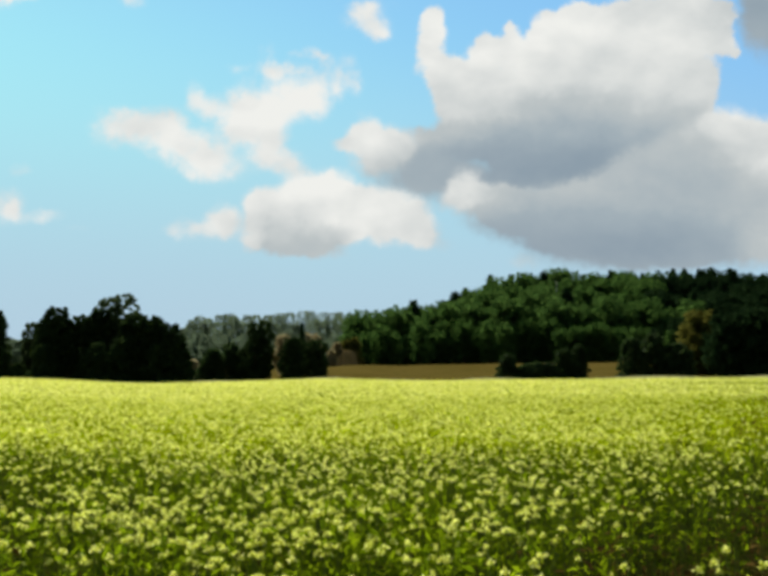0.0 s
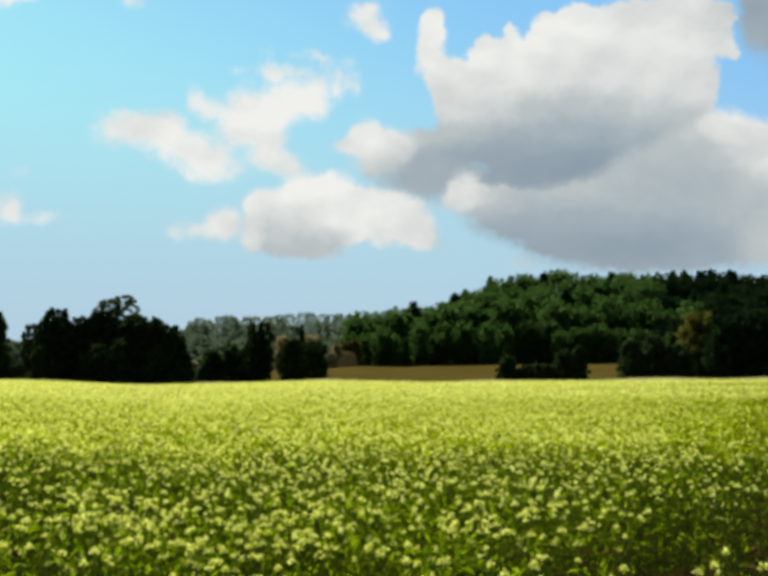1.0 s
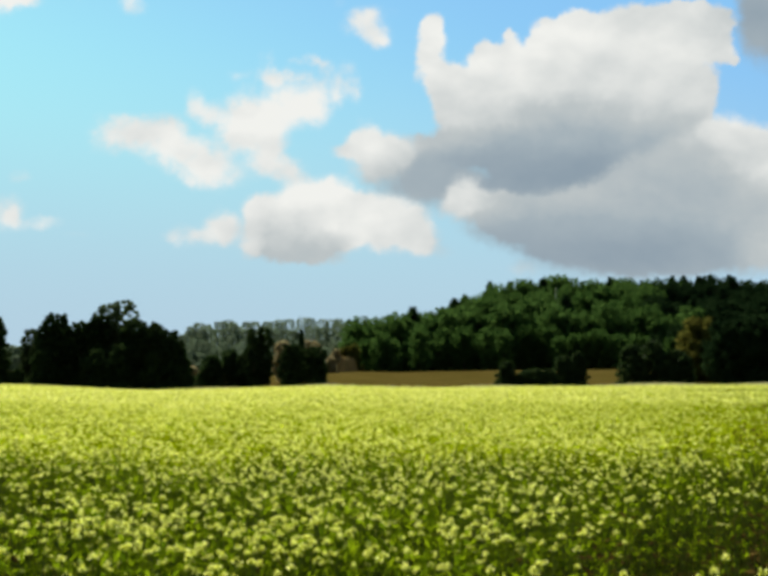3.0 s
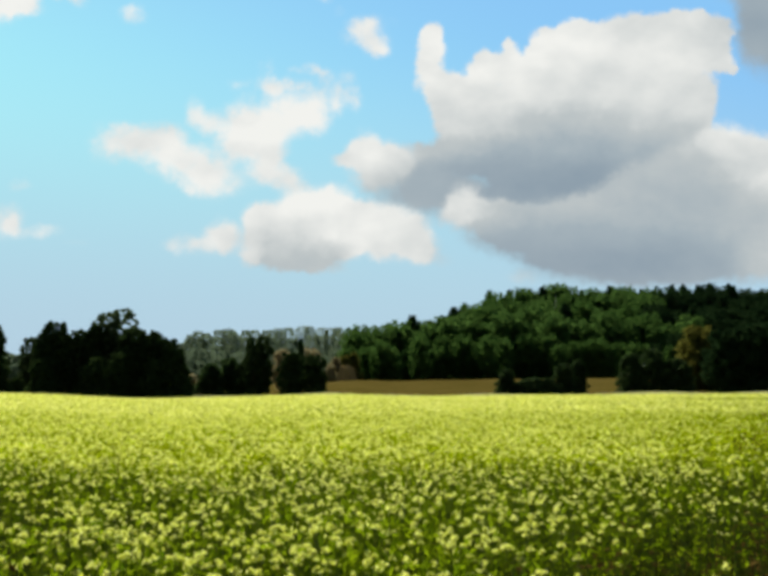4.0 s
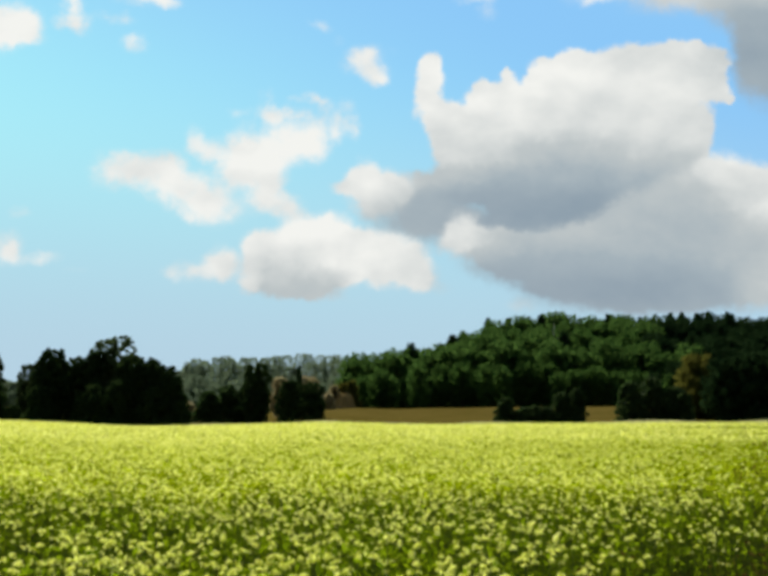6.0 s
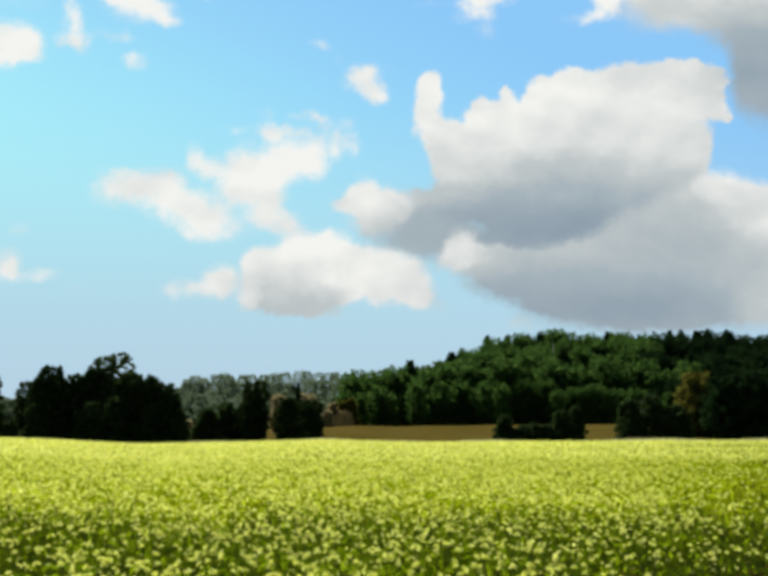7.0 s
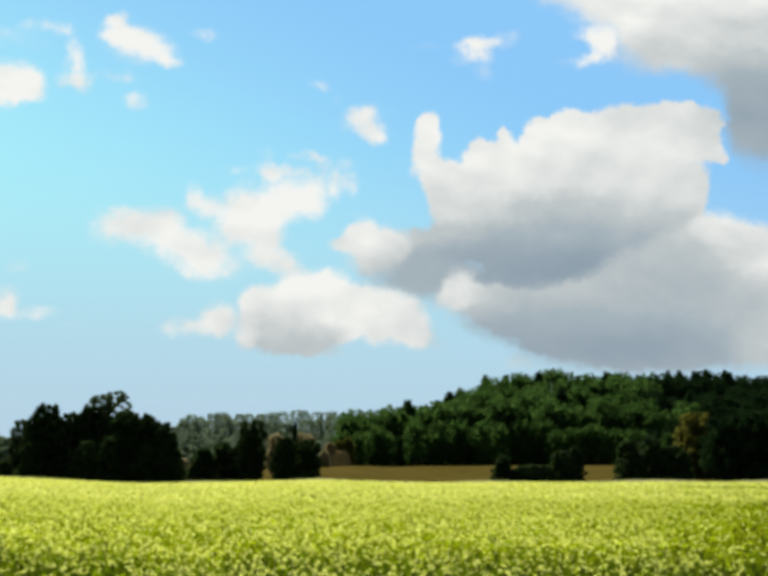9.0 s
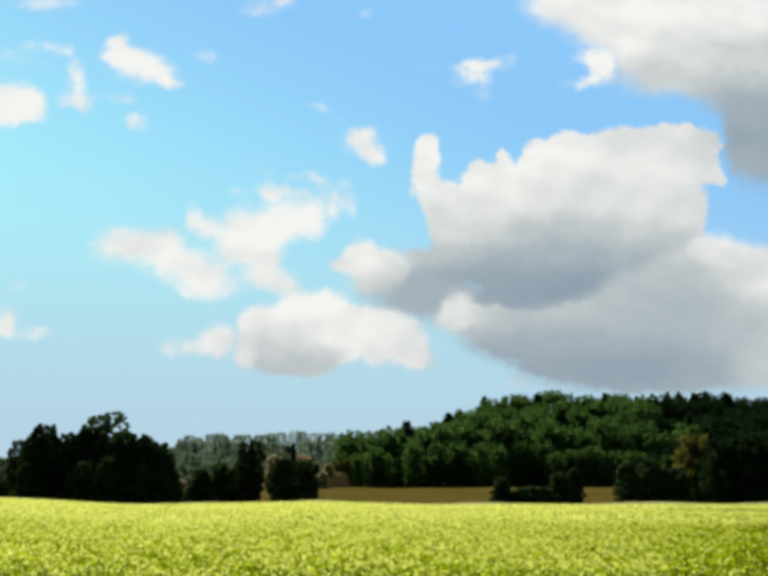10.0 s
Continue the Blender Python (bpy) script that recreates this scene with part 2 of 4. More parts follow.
wisps = [
    (-0.165, 0.332, 0.0086, 0.0048, 0.99, 0.60), (-0.129, 0.347, 0.0059, 0.0086, 0.99, 0.60), (-0.131, 0.333, 0.0108, 0.0059, 0.99, 0.60),
    (-0.113, 0.329, 0.0151, 0.0065, 0.99, 0.65), (-0.096, 0.325, 0.0162, 0.0065, 0.99, 0.60), (-0.084, 0.347, 0.0140, 0.0043, 0.99, 0.65),
    (-0.071, 0.343, 0.0081, 0.0065, 0.99, 0.60), (-0.060, 0.333, 0.0070, 0.0081, 0.99, 0.55), (-0.048, 0.320, 0.0054, 0.0129, 0.99, 0.65),
    (-0.043, 0.343, 0.0065, 0.0054, 0.99, 0.35), (-0.035, 0.323, 0.0043, 0.0140, 0.99, 0.60), (-0.029, 0.313, 0.0043, 0.0097, 0.99, 0.50),
    (-0.056, 0.305, 0.0075, 0.0070, 0.99, 0.60), (-0.141, 0.316, 0.0162, 0.0054, 0.99, 0.40),
]
small_puffs = [
    (-0.024, 0.401, 0.0108, 0.0086, 0.97, 0.90), (-0.016, 0.389, 0.0129, 0.0108, 0.97, 1.00), (-0.007, 0.376, 0.0108, 0.0086, 0.97, 1.00),
    (-0.004, 0.368, 0.0065, 0.0054, 0.97, 0.90), (-0.034, 0.391, 0.0108, 0.0097, 0.97, 0.55), (-0.009, 0.407, 0.0070, 0.0054, 0.97, 0.50),
    (-0.073, 0.436, 0.0075, 0.0048, 0.97, 0.55), (-0.065, 0.429, 0.0070, 0.0038, 0.97, 0.35), (-0.414, 0.178, 0.0151, 0.0140, 0.97, 1.00),
    (-0.403, 0.173, 0.0059, 0.0070, 0.97, 0.90), (-0.370, 0.167, 0.0140, 0.0054, 0.97, 0.75), (-0.386, 0.162, 0.0108, 0.0043, 0.97, 0.40),
    (-0.397, 0.217, 0.0108, 0.0048, 0.97, 0.50), (-0.334, 0.154, 0.0108, 0.0027, 0.97, 0.30),
]
arched_wisp = [
    (-0.402, 0.507, 0.0119, 0.0048, 0.99, 0.65), (-0.376, 0.502, 0.0119, 0.0054, 0.99, 0.55), (-0.367, 0.498, 0.0070, 0.0048, 0.99, 0.55),
    (-0.427, 0.495, 0.0162, 0.0065, 0.99, 0.40), (-0.409, 0.482, 0.0216, 0.0075, 0.99, 0.28), (-0.354, 0.472, 0.0065, 0.0140, 0.99, 0.65),
    (-0.347, 0.452, 0.0054, 0.0129, 0.99, 0.70), (-0.339, 0.432, 0.0065, 0.0075, 0.99, 0.85), (-0.362, 0.437, 0.0086, 0.0059, 0.99, 0.65),
    (-0.356, 0.447, 0.0108, 0.0108, 0.99, 0.35), (-0.318, 0.445, 0.0092, 0.0043, 0.99, 0.60), (-0.297, 0.438, 0.0119, 0.0043, 0.99, 0.50),
    (-0.292, 0.446, 0.0059, 0.0048, 0.99, 0.35), (-0.206, 0.495, 0.0108, 0.0054, 0.99, 0.60), (-0.280, 0.412, 0.0097, 0.0075, 0.99, 0.90),
]
bright_puffs = [
    (-0.317, 0.512, 0.0070, 0.0054, 1.00, 1.00), (-0.304, 0.514, 0.0070, 0.0065, 1.00, 1.00), (-0.310, 0.499, 0.0119, 0.0097, 1.00, 1.00),
    (-0.290, 0.493, 0.0172, 0.0108, 1.00, 1.00), (-0.272, 0.484, 0.0172, 0.0119, 1.00, 1.00), (-0.254, 0.473, 0.0151, 0.0097, 1.00, 1.00),
    (-0.242, 0.461, 0.0119, 0.0054, 1.00, 0.90), (-0.301, 0.481, 0.0183, 0.0086, 1.00, 0.60), (-0.277, 0.466, 0.0216, 0.0070, 1.00, 0.50),
    (-0.322, 0.493, 0.0075, 0.0054, 1.00, 0.60), (-0.421, 0.435, 0.0248, 0.0172, 1.00, 1.00), (-0.435, 0.431, 0.0269, 0.0194, 1.00, 1.00),
    (-0.404, 0.431, 0.0129, 0.0140, 1.00, 1.00), (-0.414, 0.417, 0.0248, 0.0065, 1.00, 0.60),
]
high_puffs = [
    (-0.396, 0.561, 0.0302, 0.0075, 0.99, 0.90), (-0.136, 0.563, 0.0248, 0.0097, 0.99, 0.60), (-0.114, 0.568, 0.0097, 0.0048, 0.99, 0.70),
    (-0.018, 0.552, 0.0070, 0.0059, 0.99, 0.60), (-0.150, 0.552, 0.0162, 0.0065, 0.99, 0.30), (-0.077, 0.438, 0.0065, 0.0043, 0.99, 0.60),
    (-0.069, 0.432, 0.0059, 0.0043, 0.99, 0.45), (-0.049, 0.417, 0.0065, 0.0065, 0.99, 0.30), (0.008, 0.403, 0.0086, 0.0054, 0.99, 0.25),
]
ragged_puff = [
    (0.103, 0.483, 0.0119, 0.0065, 0.99, 0.90), (0.113, 0.490, 0.0097, 0.0054, 0.99, 0.75), (0.127, 0.487, 0.0097, 0.0054, 0.99, 0.55),
    (0.141, 0.493, 0.0075, 0.0065, 0.99, 0.50), (0.154, 0.497, 0.0065, 0.0081, 0.99, 0.45), (0.121, 0.469, 0.0075, 0.0097, 0.99, 0.50),
    (0.106, 0.472, 0.0140, 0.0048, 0.99, 0.45), (0.119, 0.450, 0.0086, 0.0054, 0.99, 0.45), (0.053, 0.483, 0.0129, 0.0038, 0.99, 0.30),
    (0.093, 0.465, 0.0075, 0.0043, 0.99, 0.40),
]
veil_top = [
    (0.190, 0.568, 0.0183, 0.0151, 0.98, 0.80), (0.221, 0.564, 0.0269, 0.0194, 0.98, 1.00), (0.262, 0.562, 0.0323, 0.0237, 1.00, 1.00),
    (0.314, 0.556, 0.0431, 0.0302, 1.00, 1.00), (0.378, 0.557, 0.0431, 0.0356, 0.98, 1.00), (0.443, 0.564, 0.0431, 0.0356, 0.97, 1.00),
    (0.305, 0.620, 0.0862, 0.0356, 1.00, 1.00), (0.423, 0.622, 0.0862, 0.0356, 0.97, 1.00), (0.252, 0.529, 0.0216, 0.0151, 0.92, 0.60),
    (0.294, 0.512, 0.0302, 0.0248, 0.91, 1.00), (0.346, 0.506, 0.0356, 0.0291, 0.88, 1.00), (0.404, 0.507, 0.0356, 0.0302, 0.86, 1.00),
    (0.449, 0.501, 0.0356, 0.0302, 0.86, 1.00),
]
veil_base = [
    (0.301, 0.476, 0.0248, 0.0162, 0.82, 0.80), (0.347, 0.471, 0.0248, 0.0119, 0.78, 0.80), (0.390, 0.463, 0.0194, 0.0172, 0.70, 0.90),
    (0.429, 0.458, 0.0302, 0.0248, 0.66, 1.00), (0.416, 0.421, 0.0151, 0.0302, 0.60, 0.80), (0.442, 0.410, 0.0248, 0.0302, 0.55, 1.00),
    (0.431, 0.374, 0.0248, 0.0194, 0.57, 0.70), (0.407, 0.391, 0.0119, 0.0248, 0.60, 0.45), (0.458, 0.392, 0.0302, 0.0410, 0.54, 1.00),
]
veil_puff = [
    (0.242, 0.500, 0.0129, 0.0075, 1.00, 1.00), (0.257, 0.496, 0.0108, 0.0119, 1.00, 1.00), (0.253, 0.477, 0.0108, 0.0086, 0.98, 0.85),
    (0.236, 0.470, 0.0119, 0.0054, 0.98, 0.70), (0.221, 0.464, 0.0129, 0.0054, 0.98, 0.45), (0.266, 0.493, 0.0065, 0.0129, 0.95, 0.85),
]
# layers from back to front: lobes, the thickness at which a cloud begins to show and hides the sky, how torn, and how far a lobe reaches
CLOUDS = (
    (veil_top + veil_base, 0.03, 2.1, 1.0, 2.6), (veil_puff, 0.05, 1.6, 1.8, 2.3), (great_cloud_haze, 0.02, 1.7, 0.5, 2.5),
    (spire + great_cloud_crest + great_cloud_shoulder + great_cloud_heart + great_cloud_base, 0.16, 0.95, 1.1, 1.62), (side_puff, 0.06, 1.45, 1.3, 2.1),
    (low_bank_crest + low_bank_brow + low_bank_flank + low_bank_base, 0.05, 1.5, 0.8, 2.2),
    (torn_cloud + torn_cloud_crown + torn_cloud_tail, 0.05, 2.2, 1.9, 2.4), (wisps + arched_wisp + ragged_puff, 0.04, 1.8, 2.3, 2.6),
    (mid_cloud_tops + mid_cloud_body, 0.10, 1.4, 1.1, 1.95), (mid_puffs + small_puffs, 0.06, 1.8, 1.3, 2.3), (bright_puffs + high_puffs, 0.06, 1.8, 1.4, 2.25),
)


def build_sky():
    world = bpy.data.worlds.new("sky")
    scene.world = world
    world.use_nodes = True
    n = Nodes(world.node_tree)
    way = n.add("ShaderNodeTexCoord").outputs["Generated"]
    sep = n.add("ShaderNodeSeparateXYZ", {0: way})
    ahead = n.math("MAXIMUM", sep.outputs[1], 0.08)
    east = n.math("DIVIDE", sep.outputs[0], ahead)
    height = n.math("DIVIDE", sep.outputs[2], ahead)
    flat = n.add("ShaderNodeCombineXYZ", {0: east, 1: height, 2: 0.137}).outputs[0]
    # ragged outlines: the plane is warped at three sizes
    warp = flat
    for scale, amount in ((14.0, 0.003), (34.0, 0.005), (70.0, 0.005), (150.0, 0.003)):
        noise_n = n.noise(flat, scale, 2.5, 0.5)
        off = n.vec("SUBTRACT", noise_n.outputs["Color"], (0.5, 0.5, 0.5))
        warp = n.vec("MULTIPLY_ADD", off, (amount * 2, amount * 2, 0), warp)
    long = n.vec("MULTIPLY", flat, (0.8, 1.2, 1.0))
    billow = n.noise(long, 11.0, 4.0, 0.5)
    billow_sun = n.noise(n.vec("ADD", long, (-0.010, 0.026, 0.004)), 11.0, 4.0, 0.5)
    relief = n.math("SUBTRACT", billow.outputs[0], billow_sun.outputs[0])
    torn_edge = n.noise(flat, 85.0, 4.0, 0.6).outputs[0]
    ragged = n.math("SUBTRACT", n.math("MULTIPLY_ADD", torn_edge, 0.7, n.noise(flat, 34.0, 5.0, 0.6).outputs[0]), 0.85)
    sky = n.add("ShaderNodeTexSky")
    sky.sky_type, sky.sun_disc = "NISHITA", False
    sky.sun_elevation, sky.sun_rotation = radians(SUN_EL), radians(SUN_AZ)
    sky.altitude, sky.air_density, sky.dust_density, sky.ozone_density = 100.0, 1.0, 1.2, 2.0
    blue = n.add("ShaderNodeVectorMath", {0: sky.outputs[0], 1: (0.045, 0.055, 0.064)}, operation="MULTIPLY").outputs[0]
    # scattered cumulus over the rest of the sky
    puffs = n.noise(n.vec("MULTIPLY", way, (1.0, 1.0, 2.2)), 3.2, 6.0, 0.55)
    blue = n.mix(n.span(puffs.outputs[0], 0.50, 0.66, 0.0, 0.9), blue, (0.80, 0.80, 0.78, 1))
    # clear air ahead: cyan towards the sun, deeper blue away from it, paler at the horizon
    clear = n.mix(n.span(n.math("MULTIPLY_ADD", height, 2.25, east), 0.12, 1.25), (0.40, 0.86, 0.95, 1), (0.26, 0.57, 0.93, 1))
    clear = n.mix(n.span(height, 0.0, 0.40), (0.465, 0.63, 0.755, 1), clear)
    blue = n.mix(n.span(sep.outputs[1], 0.2, 0.7, 0.0, 1.0), blue, clear)
    seen, local, centre, size = blue, warp, (0.0, 0.0), (1.0, 1.0)
    for cloud, thin, full, torn, reach in CLOUDS:
        thick, white = 0.0, 0.0
        for x, z, rx, rz, bright, dense in cloud:
            # each lobe's own coordinates follow from those of the lobe before
            local = n.vec("MULTIPLY_ADD", local, (size[0] / rx, size[1] / rz, 0), ((centre[0] - x) / rx, (centre[1] - z) / rz, 0))
            centre, size = (x, z), (rx, rz)
            w = n.span(n.vec("LENGTH", local), 0.25, reach, dense, 0.0)
            thick = n.math("ADD", thick, w)
            white = n.math("MULTIPLY_ADD", w, bright, white)
        cover = n.span(n.math("ADD", thick, n.math("MULTIPLY", n.math("MULTIPLY", ragged, torn), n.math("MINIMUM", thick, 1.0))), thin, full)
        shade = n.math("DIVIDE", white, n.math("MAXIMUM", thick, 0.01))
        shade = n.math("MULTIPLY_ADD", relief, 0.32, shade, clamp=True)
        tone = n.add("ShaderNodeValToRGB", {0: shade})
        ramp = tone.color_ramp
        ramp.elements[0].position, ramp.elements[0].color = 0.45, (0.275, 0.350, 0.415, 1)
        ramp.elements[1].position, ramp.elements[1].color = 1.0, (0.895, 0.90, 0.865, 1)
        for at, colour in ((0.66, (0.375, 0.445, 0.49, 1)), (0.80, (0.515, 0.56, 0.57, 1))):
            ramp.elements.new(at).color = colour
        seen = n.mix(cover, seen, tone.outputs[0])
    n.add("ShaderNodeOutputWorld", {0: n.add("ShaderNodeBackground", {0: seen, 1: 0.66}).outputs[0]})


build_sky()


# ---- materials ----
def material(name):
    m = bpy.data.materials.new(name)
    m.use_nodes = True
    return m, Nodes(m.node_tree)


def foliage(name, dark, light, translucent=0.35, rough=0.6, per_tree=0.25, shine=0.0):
    """Leaves: colour varies leaf by leaf and plant by plant; light passes through them."""
    m, n = material(name)
    island = n.add("ShaderNodeNewGeometry").outputs["Random Per Island"]
    plant = n.add("ShaderNodeObjectInfo").outputs["Random"]
    f = n.math("MULTIPLY_ADD", plant, per_tree, n.math("MULTIPLY", island, 1.0 - per_tree))
    colour = n.mix(f, (*dark, 1), (*light, 1))
    gloss = n.add("ShaderNodeBsdfPrincipled", {"Base Color": colour, "Roughness": rough, "Specular IOR Level": shine})
    thin = n.add("ShaderNodeBsdfTranslucent", {"Color": colour})
    both = n.add("ShaderNodeMixShader", {0: translucent, 1: gloss.outputs[0], 2: thin.outputs[0]})
    n.add("ShaderNodeOutputMaterial", {0: both.outputs[0]})
    return m


def mottled(name, a, b, scale, c=None, rough=0.9, bump=0.4):
    """Earth, straw and bark: two sizes of mottling and a rough relief."""
    m, n = material(name)
    place = n.add("ShaderNodeTexCoord").outputs["Object"]
    big, fine = n.noise(place, scale, 5.0, 0.6), n.noise(place, scale * 9, 4.0, 0.6)
    colour = n.mix(n.span(big.outputs[0], 0.3, 0.7), (*a, 1), (*b, 1))
    if c:
        colour = n.mix(n.span(fine.outputs[0], 0.45, 0.75), colour, (*c, 1))
    relief = n.add("ShaderNodeBump", {"Height": fine.outputs[0], "Strength": bump, "Distance": 0.05})
    skin = n.add("ShaderNodeBsdfPrincipled", {"Base Color": colour, "Roughness": rough, "Normal": relief.outputs[0],
                                              "Specular IOR Level": 0.0})
    n.add("ShaderNodeOutputMaterial", {0: skin.outputs[0]})
    return m


PETAL = foliage("yellow_petals", (0.57, 0.612, 0.022), (0.915, 0.918, 0.30), 0.60, 0.7, 0.1)
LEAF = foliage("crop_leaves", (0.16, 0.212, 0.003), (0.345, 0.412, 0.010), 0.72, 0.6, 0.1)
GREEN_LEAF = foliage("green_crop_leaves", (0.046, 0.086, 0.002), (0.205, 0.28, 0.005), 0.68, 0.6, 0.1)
DRY_LEAF = foliage("withered_leaves", (0.06, 0.036, 0.008), (0.13, 0.085, 0.02), 0.3, 0.8, 0.1)
STEM = mottled("crop_stems", (0.10, 0.15, 0.02), (0.18, 0.20, 0.04), 30)
SOIL = mottled("field_soil", (0.026, 0.026, 0.004), (0.034, 0.024, 0.006), 3.0, (0.016, 0.024, 0.002))
STRAW = mottled("straw_stubble", (0.066, 0.049, 0.010), (0.096, 0.070, 0.018), 0.12, (0.044, 0.043, 0.007))
FLOOR = mottled("woodland_floor", (0.03, 0.035, 0.012), (0.05, 0.05, 0.02), 0.4, (0.02, 0.03, 0.01))
BARK = mottled("dark_bark", (0.05, 0.04, 0.03), (0.09, 0.07, 0.05), 3.0, (0.03, 0.025, 0.02))
PALE_BARK = mottled("pale_bark", (0.62, 0.59, 0.53), (0.75, 0.72, 0.66), 2.0, (0.4, 0.37, 0.32))
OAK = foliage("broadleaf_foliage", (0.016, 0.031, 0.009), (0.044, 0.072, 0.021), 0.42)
HEDGE = foliage("hedge_foliage", (0.019, 0.038, 0.010), (0.050, 0.082, 0.024), 0.5, 0.6, 0.25, 0.03)
# far leaves kept pale and grey: distance haze put into their colour
HAZED_LEAF = foliage("haze_toned_foliage", (0.105, 0.145, 0.083), (0.14, 0.18, 0.108), 0.68)
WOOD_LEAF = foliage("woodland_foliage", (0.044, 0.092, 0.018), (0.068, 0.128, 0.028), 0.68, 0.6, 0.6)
# pines, and broad trees on the right whose shade is put into the colour
PINE_AND_SHADE = foliage("pine_needles_and_shaded_leaves", (0.010, 0.026, 0.008), (0.027, 0.052, 0.017), 0.35)
RUSSET = foliage("yellowing_foliage", (0.075, 0.080, 0.012), (0.155, 0.15, 0.03), 0.5)
AIRY = foliage("airy_foliage", (0.04, 0.065, 0.022), (0.09, 0.125, 0.05), 0.5)
WITHERED = foliage("withered_foliage", (0.27, 0.22, 0.10), (0.40, 0.34, 0.17), 0.6)
HAY = foliage("dry_grass", (0.34, 0.33, 0.13), (0.55, 0.52, 0.26), 0.5, 0.8)
SAND = mottled("dry_bank", (0.20, 0.135, 0.045), (0.26, 0.175, 0.06), 0.5, (0.15, 0.105, 0.035))


# ---- the lie of the land ----
FIELD_END, WOOD_START = 105.0, 258.0


def smooth(a, b, x):
    t = np.clip((x - a) / (b - a), 0, 1)
    return t * t * (3 - 2 * t)


def canopy(x, y):
    """Height of the flowering tops: a gently rolling field."""
    s = np.clip(x / np.maximum(y, 2.0), -0.8, 0.8)
    drop = 18 + 7 * smooth(-0.1, 0.06, s) - 18 * np.maximum(s, 0) + 11 * np.exp(-((s + 0.23) / 0.13) ** 2)
    far = EYE - drop / 1893 * FIELD_END
    w = np.clip(y / FIELD_END, 0, 1)
    return (EYE - 0.70) * (1 - w) + far * w + 0.05 * np.sin(x * 0.35 + y * 0.21) * smooth(3, 20, y)


CROP = 0.9


def land(x, y):
    """Height of the ground sheet."""
    s = np.clip(x / np.maximum(y, 2.0), -0.8, 0.8)
    field = canopy(x, np.minimum(y, FIELD_END)) - CROP
    rise = 2.9 * smooth(112, WOOD_START, y) + 0.5 * smooth(105, 112, y)
    hill = 23.0 * smooth(0.015, 0.13, s) * smooth(WOOD_START, 390, y) + 13.0 * smooth(390, 560, y)
    return field + rise + hill + 0.4 * np.sin(x * 0.03) * smooth(150, 300, y)


def land_at(x, y):
    return float(land(np.array([float(x)]), np.array([float(y)]))[0])


def mesh_from(name, verts, faces, mats, index=None, smooth_faces=False):
    """A mesh from numpy vertices and faces (all with the same number of corners)."""
    me = bpy.data.meshes.new(name)
    verts, faces = np.asarray(verts, np.float32), np.asarray(faces, np.int32)
    k = faces.shape[1]
    me.vertices.add(len(verts))
    me.vertices.foreach_set("co", verts.ravel())
    me.loops.add(faces.size)
    me.loops.foreach_set("vertex_index", faces.ravel())
    me.polygons.add(len(faces))
    me.polygons.foreach_set("loop_start", np.arange(0, faces.size, k, dtype=np.int32))
    me.polygons.foreach_set("loop_total", np.full(len(faces), k, np.int32))
    for m in mats:
        me.materials.append(m)
    if index is not None:
        me.polygons.foreach_set("material_index", np.asarray(index, np.int32))
    me.polygons.foreach_set("use_smooth", np.full(len(faces), smooth_faces))
    me.update(calc_edges=True)
    me.validate()
    return me


def build_ground():
    ys = np.r_[-4500, -2000, -800, -300, -100, -40, -15, -6, np.arange(-2, 20, 1.0), np.arange(20, FIELD_END, 2.5),
               np.arange(FIELD_END, 130, 1.25), np.arange(130, WOOD_START, 4.0), np.arange(WOOD_START, 620, 8.0), 700, 900, 1300, 2000, 3000, 4500]
    half = np.r_[np.arange(0, 40, 1.5), np.arange(40, 120, 4.0), np.arange(120, 400, 14.0), 500, 700, 1000, 1600, 2600, 4500]
    xs = np.r_[-half[:0:-1], half]
    gx, gy = np.meshgrid(xs, ys)
    verts = np.stack([gx, gy, land(gx, gy)], -1).reshape(-1, 3)
    w = len(xs)
    i = (np.arange(len(ys) - 1)[:, None] * w + np.arange(w - 1)[None]).ravel()
    faces = np.stack([i, i + 1, i + w + 1, i + w], -1)
    mid = np.repeat((ys[:-1] + ys[1:]) / 2, w - 1)
    index = np.where(mid < FIELD_END + 1.5, 0, np.where(mid < WOOD_START, 1, 2))
    ob = new("ground", mesh_from("ground", verts, faces, [SOIL, STRAW, FLOOR], index, True))
    tagged(ob, "gently rolling farmland with soil, straw stubble and woodland floor", "ground", kind="structure")


build_ground()
rng = np.random.default_rng(7)


def turned(n, spread):
    """n random frames: rows of three unit vectors, the third within about spread of straight up (spread 1: any way)."""
    up = rng.normal(size=(n, 3)) * spread + np.array([0, 0, 1.0]) * (1 - spread)
    up /= np.linalg.norm(up, axis=1, keepdims=True)
    side = np.cross(up, rng.normal(size=(n, 3)))
    side /= np.linalg.norm(side, axis=1, keepdims=True)
    return side, np.cross(up, side), up


def leaf_quads(centres, length, width, spread, bend=0.25):
    """A pointed, slightly folded leaf (two triangles sharing the midrib, as one kite) at each centre."""
    n = len(centres)
    a, b, up = turned(n, spread)
    length, width = np.broadcast_to(length, n)[:, None], np.broadcast_to(width, n)[:, None]
    base, tip = centres - a * length / 2, centres + a * length / 2
    left = centres + b * width / 2 + up * width * bend
    right = centres - b * width / 2 + up * width * bend
    verts = np.stack([base, right, tip, left], 1).reshape(-1, 3)
    return verts, np.arange(4 * n).reshape(-1, 4)


